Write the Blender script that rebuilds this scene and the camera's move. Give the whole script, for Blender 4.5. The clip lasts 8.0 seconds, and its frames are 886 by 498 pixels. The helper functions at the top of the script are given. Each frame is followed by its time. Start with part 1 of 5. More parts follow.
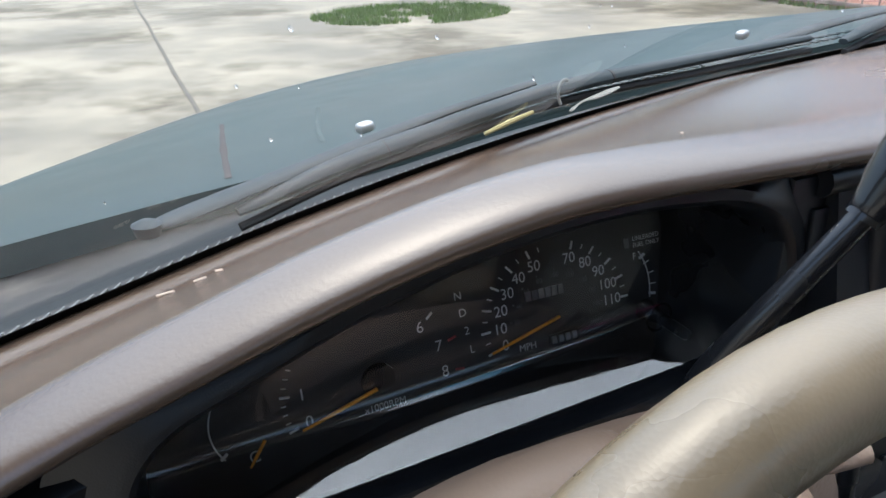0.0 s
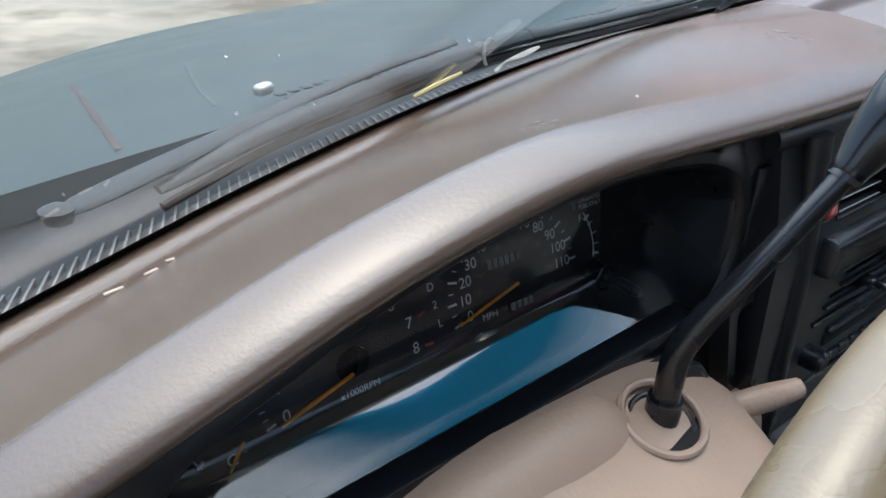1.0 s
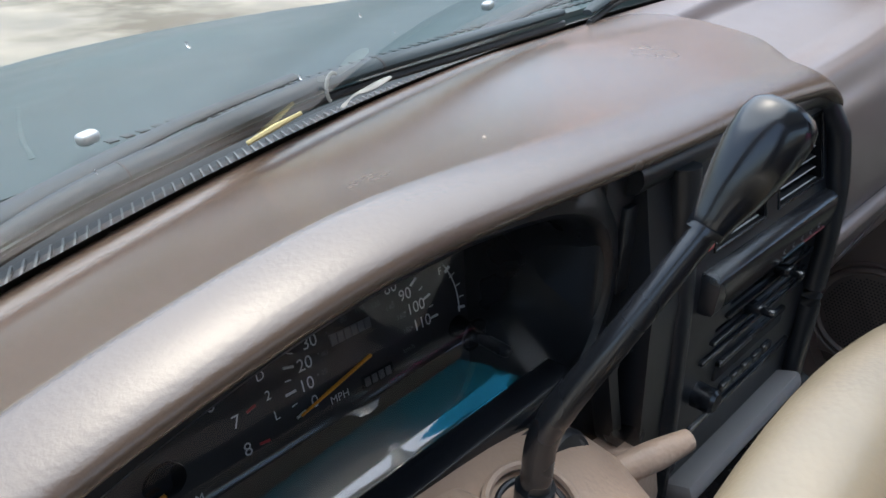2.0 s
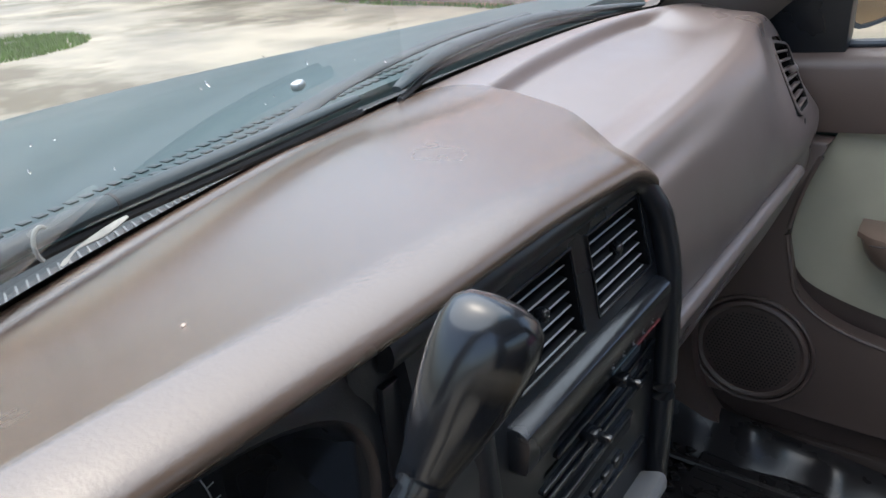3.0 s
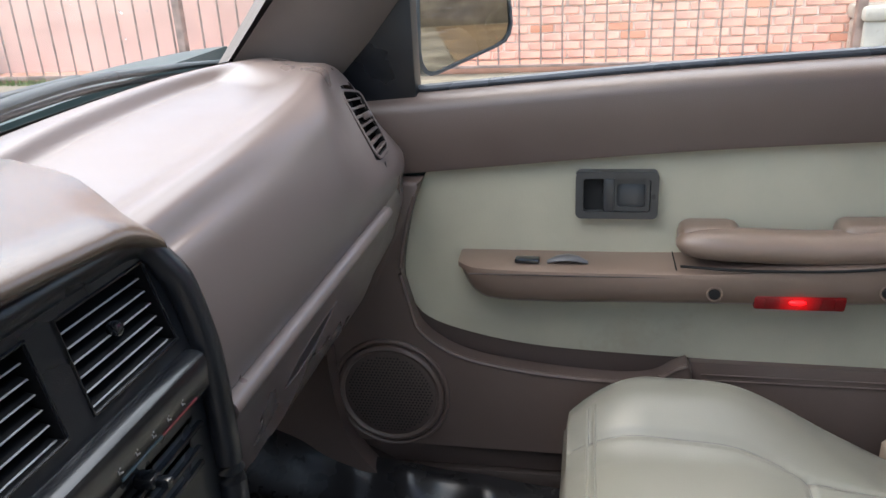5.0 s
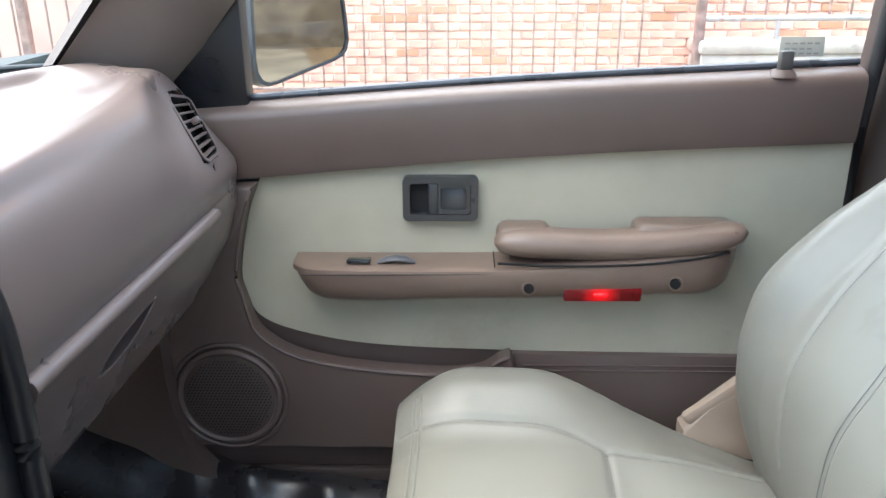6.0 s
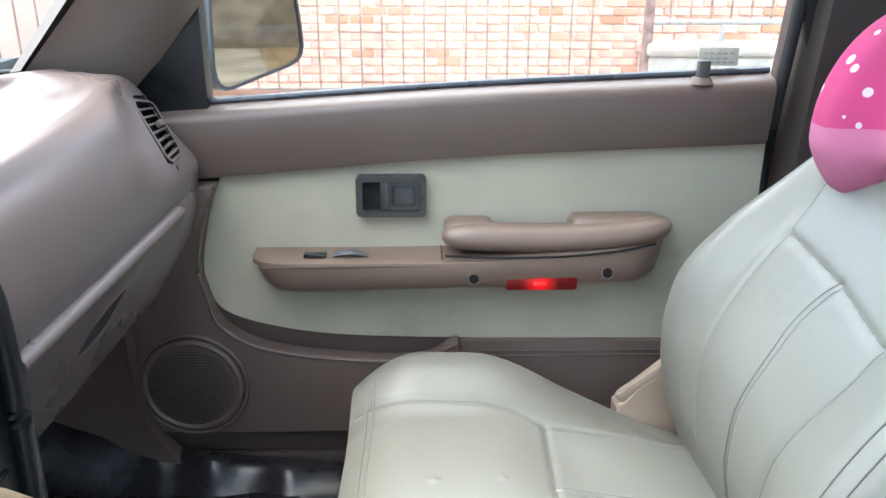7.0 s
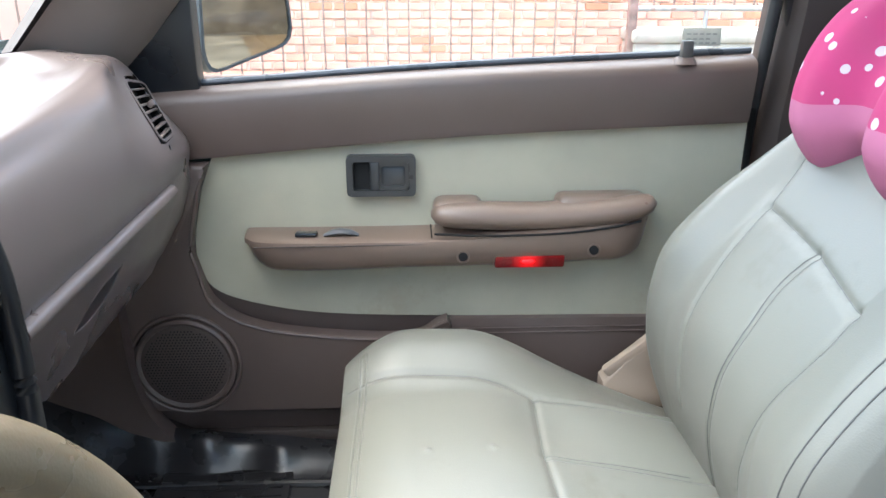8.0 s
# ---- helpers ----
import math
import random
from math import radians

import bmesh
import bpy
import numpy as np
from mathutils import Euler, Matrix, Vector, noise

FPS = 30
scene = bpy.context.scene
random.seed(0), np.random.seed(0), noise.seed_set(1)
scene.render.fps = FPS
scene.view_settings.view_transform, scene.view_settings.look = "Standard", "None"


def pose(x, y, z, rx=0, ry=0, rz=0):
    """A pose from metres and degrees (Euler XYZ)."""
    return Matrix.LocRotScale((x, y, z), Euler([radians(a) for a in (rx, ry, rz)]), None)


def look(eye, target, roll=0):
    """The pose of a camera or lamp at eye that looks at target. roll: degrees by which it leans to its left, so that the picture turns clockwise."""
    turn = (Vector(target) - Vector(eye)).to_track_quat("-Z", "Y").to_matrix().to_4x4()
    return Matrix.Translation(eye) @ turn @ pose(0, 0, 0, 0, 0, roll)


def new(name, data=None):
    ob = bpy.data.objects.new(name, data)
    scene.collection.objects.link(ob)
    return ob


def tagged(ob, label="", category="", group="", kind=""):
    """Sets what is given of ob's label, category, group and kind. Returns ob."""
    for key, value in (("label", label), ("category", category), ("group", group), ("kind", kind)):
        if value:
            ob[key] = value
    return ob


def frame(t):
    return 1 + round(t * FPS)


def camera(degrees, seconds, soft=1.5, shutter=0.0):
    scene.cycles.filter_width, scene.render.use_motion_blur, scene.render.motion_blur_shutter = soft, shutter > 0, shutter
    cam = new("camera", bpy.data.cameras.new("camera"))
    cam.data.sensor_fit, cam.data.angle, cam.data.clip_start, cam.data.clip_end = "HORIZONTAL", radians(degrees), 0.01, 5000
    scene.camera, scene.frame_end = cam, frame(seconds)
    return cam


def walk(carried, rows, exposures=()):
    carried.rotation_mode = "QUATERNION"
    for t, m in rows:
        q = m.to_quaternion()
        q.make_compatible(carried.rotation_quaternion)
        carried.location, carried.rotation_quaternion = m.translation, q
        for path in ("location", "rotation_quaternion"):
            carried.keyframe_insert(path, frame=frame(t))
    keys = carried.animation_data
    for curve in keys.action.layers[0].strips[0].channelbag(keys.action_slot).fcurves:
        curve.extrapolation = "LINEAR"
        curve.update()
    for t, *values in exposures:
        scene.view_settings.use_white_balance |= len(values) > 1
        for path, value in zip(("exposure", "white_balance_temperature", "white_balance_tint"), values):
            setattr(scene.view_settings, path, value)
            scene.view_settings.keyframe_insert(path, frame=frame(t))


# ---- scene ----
cam = camera(60.2, 8.0)
PATH = [
    (0, (-0.435, 0.061, 1.404), (0.35, 1.711, 0.591), -1.0),
    (0.5, (-0.474, 0.079, 1.409), (0.503, 1.579, 0.518), 1.1),
    (1, (-0.485, 0.114, 1.406), (0.65, 1.479, 0.486), 2.2),
    (1.2, (-0.486, 0.122, 1.407), (0.695, 1.442, 0.479), 2.3),
    (2.3, (-0.374, 0.134, 1.411), (0.956, 1.337, 0.526), -0.4),
    (2.5, (-0.349, 0.135, 1.417), (1.014, 1.313, 0.548), -1.5),
    (3, (-0.294, 0.136, 1.428), (1.166, 1.225, 0.602), -3.4),
    (3.5, (-0.245, 0.127, 1.429), (1.32, 1.091, 0.64), -4.9),
    (4, (-0.22, 0.114, 1.43), (1.451, 0.908, 0.67), -5.0),
    (4.5, (-0.213, 0.093, 1.422), (1.55, 0.687, 0.688), -4.3),
    (5, (-0.215, 0.07, 1.403), (1.614, 0.451, 0.691), -3.0),
    (5.2, (-0.22, 0.063, 1.396), (1.63, 0.357, 0.696), -2.3),
    (6.3, (-0.296, 0.002, 1.394), (1.589, 0.005, 0.728), 0.0),
    (6.5, (-0.32, 0.007, 1.405), (1.564, -0.019, 0.736), 0.2),
    (7, (-0.335, 0.0, 1.41), (1.55, -0.054, 0.744), 0.2),
    (7.5, (-0.355, 0.004, 1.408), (1.525, -0.066, 0.731), 0.1),
    (8, (-0.356, 0.006, 1.403), (1.517, -0.085, 0.709), 0.2),
]
EXPOSURES = [(0, 1.6, 6250, 9), (1, 1.6, 6200, 8), (2.5, 1.8, 6350, 9), (3.5, 1.85, 6450, 10), (4.5, 2.05, 6700, 11), (5, 2.3, 6750, 11), (6.3, 2.85, 6500, 8), (8, 2.85, 6450, 7)]
walk(cam, [(t, look(eye, target, roll)) for t, eye, target, roll in PATH], EXPOSURES)

# ---- light ----
world = bpy.data.worlds.new("sky")
scene.world = world
world.use_nodes = True
wn = world.node_tree.nodes
sky = wn.new("ShaderNodeTexSky")
sky.sky_type = "NISHITA"
sky.sun_disc = False
sky.sun_elevation, sky.sun_rotation = radians(76), radians(15)
sky.air_density, sky.dust_density = 1.0, 4.0
wn["Background"].inputs[1].default_value = 0.12
world.node_tree.links.new(sky.outputs[0], wn["Background"].inputs[0])
sun_data = bpy.data.lights.new("sun", "SUN")
sun_data.energy, sun_data.angle, sun_data.color = 1.5, radians(108), (0.97, 0.985, 1.0)
sun = new("sun", sun_data)
sun.matrix_world = look((0, 0, 10), (-0.6, -2.2, 0.6))


# ---- building blocks ----
def part(name, bm, material, parent=None, label="", sharp=40):
    me = bpy.data.meshes.new(name)
    bmesh.ops.recalc_face_normals(bm, faces=bm.faces[:])
    bm.to_mesh(me)
    bm.free()
    me.polygons.foreach_set("use_smooth", [True] * len(me.polygons))
    me.set_sharp_from_angle(angle=radians(sharp))
    me.materials.append(material)
    ob = new(name, me)
    if parent:
        ob.parent = parent
        ob.matrix_parent_inverse = parent.matrix_world.inverted()
    if label:
        tagged(ob, label)
    return ob


def thing(name, place, label, category, group="", kind=""):
    ob = new(name)
    ob.location = place
    bpy.context.view_layer.update()
    ob.empty_display_size = 0.05
    return tagged(ob, label, category, group, kind)


def spline(x, xs, ys):
    """A smooth curve through the knots."""
    x = min(max(x, xs[0]), xs[-1])
    i = max(0, min(len(xs) - 2, sum(1 for v in xs[1:] if v <= x)))

    def slope(k):
        if 0 < k < len(xs) - 1:
            return (ys[k + 1] - ys[k - 1]) / (xs[k + 1] - xs[k - 1])
        k = min(max(k, 0), len(xs) - 2)
        return (ys[k + 1] - ys[k]) / (xs[k + 1] - xs[k])

    h = xs[i + 1] - xs[i]
    u = (x - xs[i]) / h
    return ((2 * u ** 3 - 3 * u ** 2 + 1) * ys[i] + (u ** 3 - 2 * u ** 2 + u) * h * slope(i)
            + (3 * u ** 2 - 2 * u ** 3) * ys[i + 1] + (u ** 3 - u ** 2) * h * slope(i + 1))


def smooth(pts, n):
    """Points along a smooth curve through pts."""
    k = list(range(len(pts)))
    out = []
    for j in range(n + 1):
        u = j * (len(pts) - 1) / n
        out.append(Vector([spline(u, k, [p[c] for p in pts]) for c in range(len(pts[0]))]))
    return out


def grid(rows, off=None, closed=False):
    """A sheet through rows of points; off gives it a back and a rim."""
    bm = bmesh.new()
    add_grid(bm, rows, off, closed)
    return bm


def add_grid(bm, rows, off=None, closed=False):
    front = [[bm.verts.new(p) for p in r] for r in rows]
    n, m = len(rows), len(rows[0])
    for i in range(n - 1):
        for j in range(m if closed else m - 1):
            bm.faces.new((front[i][j], front[i][(j + 1) % m], front[i + 1][(j + 1) % m], front[i + 1][j]))
    if off is not None:
        off = Vector(off)
        back = [[bm.verts.new(Vector(p) + off) for p in r] for r in rows]
        for i in range(n - 1):
            for j in range(m - 1):
                bm.faces.new((back[i][j], back[i + 1][j], back[i + 1][j + 1], back[i][j + 1]))
        for i in range(n - 1):
            for j in (0, m - 1):
                bm.faces.new((front[i][j], front[i + 1][j], back[i + 1][j], back[i][j]))
        for j in range(m - 1):
            for i in (0, n - 1):
                bm.faces.new((front[i][j], front[i][j + 1], back[i][j + 1], back[i][j]))
    return front


def box(size, place=(0, 0, 0), bevel=0.0, turn=(0, 0, 0), segments=2, bm=None):
    made = bm or bmesh.new()
    ret = bmesh.ops.create_cube(made, size=1.0)
    vs = ret["verts"]
    bmesh.ops.scale(made, vec=size, verts=vs)
    if bevel:
        es = list({e for v in vs for e in v.link_edges})
        r = bmesh.ops.bevel(made, geom=es, offset=bevel, segments=segments, affect="EDGES", profile=0.5)
        vs = list({v for f in r["faces"] for v in f.verts} | {v for v in vs if v.is_valid})
    bmesh.ops.transform(made, matrix=pose(*place, *turn), verts=vs)
    return made


def tube(pts, radius, sides=12, closed=False, bm=None, flat=1.0, up=(0, 0, 1)):
    """A round bar along pts; radius is a number or one number a point; flat squashes it along up."""
    made = bm or bmesh.new()
    pts = [Vector(p) for p in pts]
    n = len(pts)
    rings = []
    for i, p in enumerate(pts):
        a, b = pts[(i - 1) % n if closed else max(i - 1, 0)], pts[(i + 1) % n if closed else min(i + 1, n - 1)]
        d = (b - a).normalized()
        s = d.cross(Vector(up))
        s = s.normalized() if s.length > 1e-5 else Vector((1, 0, 0))
        u = s.cross(d).normalized()
        r = radius[i] if isinstance(radius, (list, tuple)) else radius
        rings.append([made.verts.new(p + s * (r * math.cos(2 * math.pi * k / sides)) + u * (r * flat * math.sin(2 * math.pi * k / sides))) for k in range(sides)])
    for i in range(n if closed else n - 1):
        q, w = rings[i], rings[(i + 1) % n]
        for k in range(sides):
            made.faces.new((q[k], q[(k + 1) % sides], w[(k + 1) % sides], w[k]))
    if not closed:
        made.faces.new(rings[0][::-1])
        made.faces.new(rings[-1])
    return made


def slab(outline, axis, at, depth, bevel=0.0, bm=None, segments=2):
    """A plate: a flat outline (two coordinates a point) at a place along axis, with depth along it and a rounded front edge."""
    made = bm or bmesh.new()
    i = "xyz".index(axis)

    def lay(p, v):
        q = list(p)
        q.insert(i, v)
        return q

    a = [made.verts.new(lay(p, at)) for p in outline]
    b = [made.verts.new(lay(p, at + depth)) for p in outline]
    n = len(outline)
    fa = made.faces.new(a)
    made.faces.new(b[::-1])
    for k in range(n):
        made.faces.new((a[k], b[k], b[(k + 1) % n], a[(k + 1) % n]))
    if bevel:
        bmesh.ops.bevel(made, geom=list(fa.edges), offset=bevel, segments=segments, affect="EDGES", profile=0.5)
    return made


def rounded(w, h, r, n=5, cx=0.0, cy=0.0):
    """The outline of a rectangle with rounded corners."""
    out = []
    for k, (sx, sy) in enumerate(((1, 1), (-1, 1), (-1, -1), (1, -1))):
        for j in range(n + 1):
            a = math.pi / 2 * (k + j / n)
            out.append((cx + sx * (w / 2 - r) + r * math.cos(a), cy + sy * (h / 2 - r) + r * math.sin(a)))
    return out


def ring(outline, inner, axis, at, depth, bm=None):
    """A frame between two outlines with the same number of points."""
    made = bm or bmesh.new()
    i = "xyz".index(axis)

    def lay(p, v):
        q = list(p)
        q.insert(i, v)
        return made.verts.new(q)

    n = len(outline)
    a, b = [lay(p, at) for p in outline], [lay(p, at) for p in inner]
    c, d = [lay(p, at + depth) for p in outline], [lay(p, at + depth) for p in inner]
    for k in range(n):
        j = (k + 1) % n
        made.faces.new((a[k], a[j], b[j], b[k]))
        made.faces.new((c[k], d[k], d[j], c[j]))
        made.faces.new((a[k], c[k], c[j], a[j]))
        made.faces.new((b[k], b[j], d[j], d[k]))
    return made


# ---- materials ----
def paint(name, colour, rough=0.5, metal=0.0, vary=0.12, scale=6.0, grain=0.0, grain_scale=900.0, bump=0.0, bump_scale=40.0,
          coat=0.0, spec=0.5, second=None, second_scale=3.0, second_cut=0.55, worn=0.0, rough_vary=0.1, streak=0.0):
    m = bpy.data.materials.new(name)
    m.use_nodes = True
    t = m.node_tree
    b = t.nodes["Principled BSDF"]
    co = t.nodes.new("ShaderNodeTexCoord").outputs["Object"]

    def noise_tex(sc, detail=4.0, rough_n=0.55):
        n = t.nodes.new("ShaderNodeTexNoise")
        n.inputs["Scale"].default_value, n.inputs["Detail"].default_value, n.inputs["Roughness"].default_value = sc, detail, rough_n
        t.links.new(co, n.inputs["Vector"])
        return n.outputs["Fac"]

    def ramp(fac, lo, hi, a, c):
        r = t.nodes.new("ShaderNodeMapRange")
        r.inputs["From Min"].default_value, r.inputs["From Max"].default_value = lo, hi
        r.inputs["To Min"].default_value, r.inputs["To Max"].default_value = a, c
        t.links.new(fac, r.inputs["Value"])
        return r.outputs["Result"]

    def mix(fac, a, c):
        x = t.nodes.new("ShaderNodeMix")
        x.data_type = "RGBA"
        t.links.new(fac, x.inputs["Factor"])
        for sock, v in ((x.inputs[6], a), (x.inputs[7], c)):
            if isinstance(v, tuple):
                sock.default_value = (*v, 1)
            else:
                t.links.new(v, sock)
        return x.outputs[2]

    big, fine = noise_tex(scale), noise_tex(scale * 14, 6.0, 0.7)
    dark = tuple(c * (1 - vary) for c in colour)
    light = tuple(min(1, c * (1 + vary)) for c in colour)
    col = mix(ramp(big, 0.35, 0.65, 0, 1), dark, light)
    if second:
        col = mix(ramp(noise_tex(second_scale, 8.0, 0.65), second_cut, second_cut + 0.12, 0, 1), col, second)
    if worn:
        col = mix(ramp(fine, 0.62, 0.75, 0, worn), col, tuple(min(1, c * 1.7 + 0.03) for c in colour))
    t.links.new(col, b.inputs["Base Color"])
    t.links.new(ramp(big, 0.3, 0.7, max(0.02, rough - rough_vary), min(1, rough + rough_vary)), b.inputs["Roughness"])
    b.inputs["Metallic"].default_value = metal
    b.inputs["Coat Weight"].default_value = coat
    b.inputs["Specular IOR Level"].default_value = spec
    last = None
    if streak:
        stretch = t.nodes.new("ShaderNodeMapping")
        stretch.inputs["Rotation"].default_value = (0, 0, radians(24))
        stretch.inputs["Scale"].default_value = (40, 420, 40)
        t.links.new(co, stretch.inputs["Vector"])
        lines = t.nodes.new("ShaderNodeTexNoise")
        lines.inputs["Scale"].default_value, lines.inputs["Detail"].default_value = 1.0, 3.0
        t.links.new(stretch.outputs[0], lines.inputs["Vector"])
        k = t.nodes.new("ShaderNodeBump")
        k.inputs["Strength"].default_value, k.inputs["Distance"].default_value = streak, 0.0005
        t.links.new(lines.outputs["Fac"], k.inputs["Height"])
        last = k.outputs["Normal"]
    for amount, fac, dist in ((bump, None, 0.002), (grain, "cells", 0.0004)):
        if not amount:
            continue
        if fac == "cells":
            v = t.nodes.new("ShaderNodeTexVoronoi")
            v.inputs["Scale"].default_value = grain_scale
            t.links.new(co, v.inputs["Vector"])
            h = v.outputs["Distance"]
        else:
            h = noise_tex(bump_scale, 5.0, 0.6)
        k = t.nodes.new("ShaderNodeBump")
        k.inputs["Strength"].default_value, k.inputs["Distance"].default_value = amount, dist
        t.links.new(h, k.inputs["Height"])
        if last:
            t.links.new(last, k.inputs["Normal"])
        last = k.outputs["Normal"]
    if last:
        t.links.new(last, b.inputs["Normal"])
    return m


def pane(name, tint, gloss=0.9, floor=0.045):
    """Thin clear sheet: see-through, with a mirror's gloss that grows at the edge of view."""
    m = bpy.data.materials.new(name)
    m.use_nodes = True
    t = m.node_tree
    t.nodes.remove(t.nodes["Principled BSDF"])
    clear, shine, both, face = (t.nodes.new("ShaderNode" + k) for k in ("BsdfTransparent", "BsdfGlossy", "MixShader", "LayerWeight"))
    clear.inputs[0].default_value = (*tint, 1)
    shine.inputs["Roughness"].default_value = 0.02
    shine.inputs["Color"].default_value = (gloss, gloss, gloss, 1)
    face.inputs["Blend"].default_value = 0.5
    power, scaled = t.nodes.new("ShaderNodeMath"), t.nodes.new("ShaderNodeMath")
    power.operation, power.inputs[1].default_value = "POWER", 5.0
    scaled.operation, scaled.inputs[1].default_value, scaled.inputs[2].default_value = "MULTIPLY_ADD", 0.9, floor
    t.links.new(face.outputs["Facing"], power.inputs[0])
    t.links.new(power.outputs[0], scaled.inputs[0])
    t.links.new(scaled.outputs[0], both.inputs[0])
    t.links.new(clear.outputs[0], both.inputs[1])
    t.links.new(shine.outputs[0], both.inputs[2])
    t.links.new(both.outputs[0], t.nodes["Material Output"].inputs[0])
    return m


VINYL = paint("padded_vinyl", (0.08, 0.056, 0.041), 0.26, vary=0.03, scale=11, spec=1.0, rough_vary=0.015, bump=0.11, bump_scale=420, streak=0.12)
TAUPE = paint("taupe_plastic", (0.132, 0.106, 0.098), 0.32, vary=0.04, scale=5, grain=0.1, grain_scale=1200, spec=0.58)
DOOR_TAUPE = paint("door_plastic", (0.115, 0.083, 0.07), 0.38, vary=0.08, scale=6, grain=0.3, grain_scale=800, spec=0.6)
DOOR_LOW = paint("door_plastic_darkened", (0.078, 0.056, 0.048), 0.45, vary=0.1, scale=6, grain=0.3)
ARM_TAUPE = paint("armrest_vinyl", (0.185, 0.131, 0.1), 0.34, vary=0.08, scale=8, grain=0.22, grain_scale=700, spec=0.6)
CREAM = paint("cream_door_cloth", (0.41, 0.385, 0.29), 0.75, vary=0.07, scale=8, bump=0.15, bump_scale=400, second=(0.36, 0.32, 0.23), second_scale=6, second_cut=0.6)
LEATHER = paint("pale_leather", (0.176, 0.174, 0.15), 0.42, vary=0.05, scale=5, grain=0.22, grain_scale=600, bump=0.06, bump_scale=18, second=(0.148, 0.141, 0.116), second_scale=7, second_cut=0.6)
BLACK = paint("black_plastic", (0.008, 0.0095, 0.0122), 0.33, vary=0.2, scale=9, grain=0.12, grain_scale=1200, spec=0.5)
SATIN = paint("satin_black", (0.007, 0.0085, 0.011), 0.22, vary=0.2, scale=9, spec=0.7)
RUBBER = paint("black_rubber", (0.014, 0.014, 0.014), 0.55, vary=0.3, scale=20)
VOID = paint("hollow_shade_black", (0.004, 0.004, 0.004), 0.9, vary=0.1)
TEAL = paint("teal_paint", (0.034, 0.057, 0.057), 0.42, vary=0.15, scale=3, spec=0.12, second=(0.046, 0.072, 0.071), second_scale=4, second_cut=0.6)
STREAK_RED = paint("reddish_streak", (0.075, 0.068, 0.066), 0.5, vary=0.2, scale=30, spec=0.03)
STREAK_PALE = paint("pale_streak", (0.07, 0.095, 0.095), 0.5, vary=0.2, scale=30, spec=0.03)
COWL = paint("cowl_plastic", (0.022, 0.025, 0.027), 0.55, spec=0.2, vary=0.25, scale=14, second=(0.08, 0.076, 0.07), second_scale=9, second_cut=0.58)
WIPER = paint("wiper_paint", (0.03, 0.041, 0.046), 0.55, spec=0.3, vary=0.2, scale=12)
RIM = paint("beige_wheel_vinyl", (0.165, 0.132, 0.086), 0.3, vary=0.2, scale=14, grain=0.15, grain_scale=700, bump=0.04, bump_scale=120, spec=0.7)
SHROUD = paint("column_plastic", (0.38, 0.275, 0.205), 0.5, vary=0.08, scale=8, grain=0.6, grain_scale=350)
CONCRETE = paint("worn_concrete", (0.235, 0.211, 0.16), 0.8, vary=0.35, scale=0.9, bump=0.4, bump_scale=30, second=(0.1, 0.085, 0.055), second_scale=0.55, second_cut=0.49)
BRICK = paint("red_brick", (0.85, 0.51, 0.4), 0.85, vary=0.2, scale=2.5, bump=0.4, bump_scale=60)
t = BRICK.node_tree
chance, shade = t.nodes.new("ShaderNodeObjectInfo"), t.nodes.new("ShaderNodeMix")
shade.data_type = "RGBA"
step = t.nodes.new("ShaderNodeMapRange")
step.inputs["From Min"].default_value, step.inputs["From Max"].default_value = 0.72, 0.98
t.links.new(chance.outputs["Random"], step.inputs["Value"])
t.links.new(step.outputs[0], shade.inputs["Factor"])
t.links.new(t.nodes["Principled BSDF"].inputs["Base Color"].links[0].from_socket, shade.inputs[6])
shade.inputs[7].default_value = (0.66, 0.32, 0.2, 1)
t.links.new(shade.outputs[2], t.nodes["Principled BSDF"].inputs["Base Color"])
MORTAR = paint("pink_mortar", (0.9, 0.75, 0.66), 0.9, vary=0.2, scale=4)
STONE = paint("field_stone", (0.2, 0.165, 0.12), 0.85, vary=0.35, scale=2.5, bump=0.5, bump_scale=25)
IRON = paint("rusty_iron", (0.3, 0.22, 0.19), 0.7, vary=0.35, scale=8)
EARTH = paint("brown_earth", (0.17, 0.115, 0.06), 0.95, vary=0.35, scale=1.6, bump=0.5, bump_scale=25, second=(0.3, 0.22, 0.12), second_scale=1.1, second_cut=0.56)
GRASS = paint("grass", (0.12, 0.2, 0.05), 0.8, vary=0.4, scale=9)
PINK = paint("pink_plush", (0.45, 0.135, 0.235), 0.9, vary=0.06, scale=14)
PAD_ROOF = paint("headliner", (0.35, 0.33, 0.29), 0.9, vary=0.05)
SILL_DARK = paint("dark_trim", (0.05, 0.036, 0.03), 0.6, vary=0.1)
GLASS = pane("windscreen_glass", (0.9, 0.94, 0.93), 0.9, 0.07)
LENS = pane("clear_lens", (0.95, 0.95, 0.95), 1.0, 0.05)
LENS_FOOT = pane("glossy_lens_foot", (0.8, 0.8, 0.8), 1.0, 0.12)
MIRROR = bpy.data.materials.new("mirror_silver")
MIRROR.use_nodes = True
MIRROR.node_tree.nodes["Principled BSDF"].inputs["Metallic"].default_value = 1
MIRROR.node_tree.nodes["Principled BSDF"].inputs["Roughness"].default_value = 0.02
MIRROR.node_tree.nodes["Principled BSDF"].inputs["Base Color"].default_value = (0.3, 0.29, 0.27, 1)

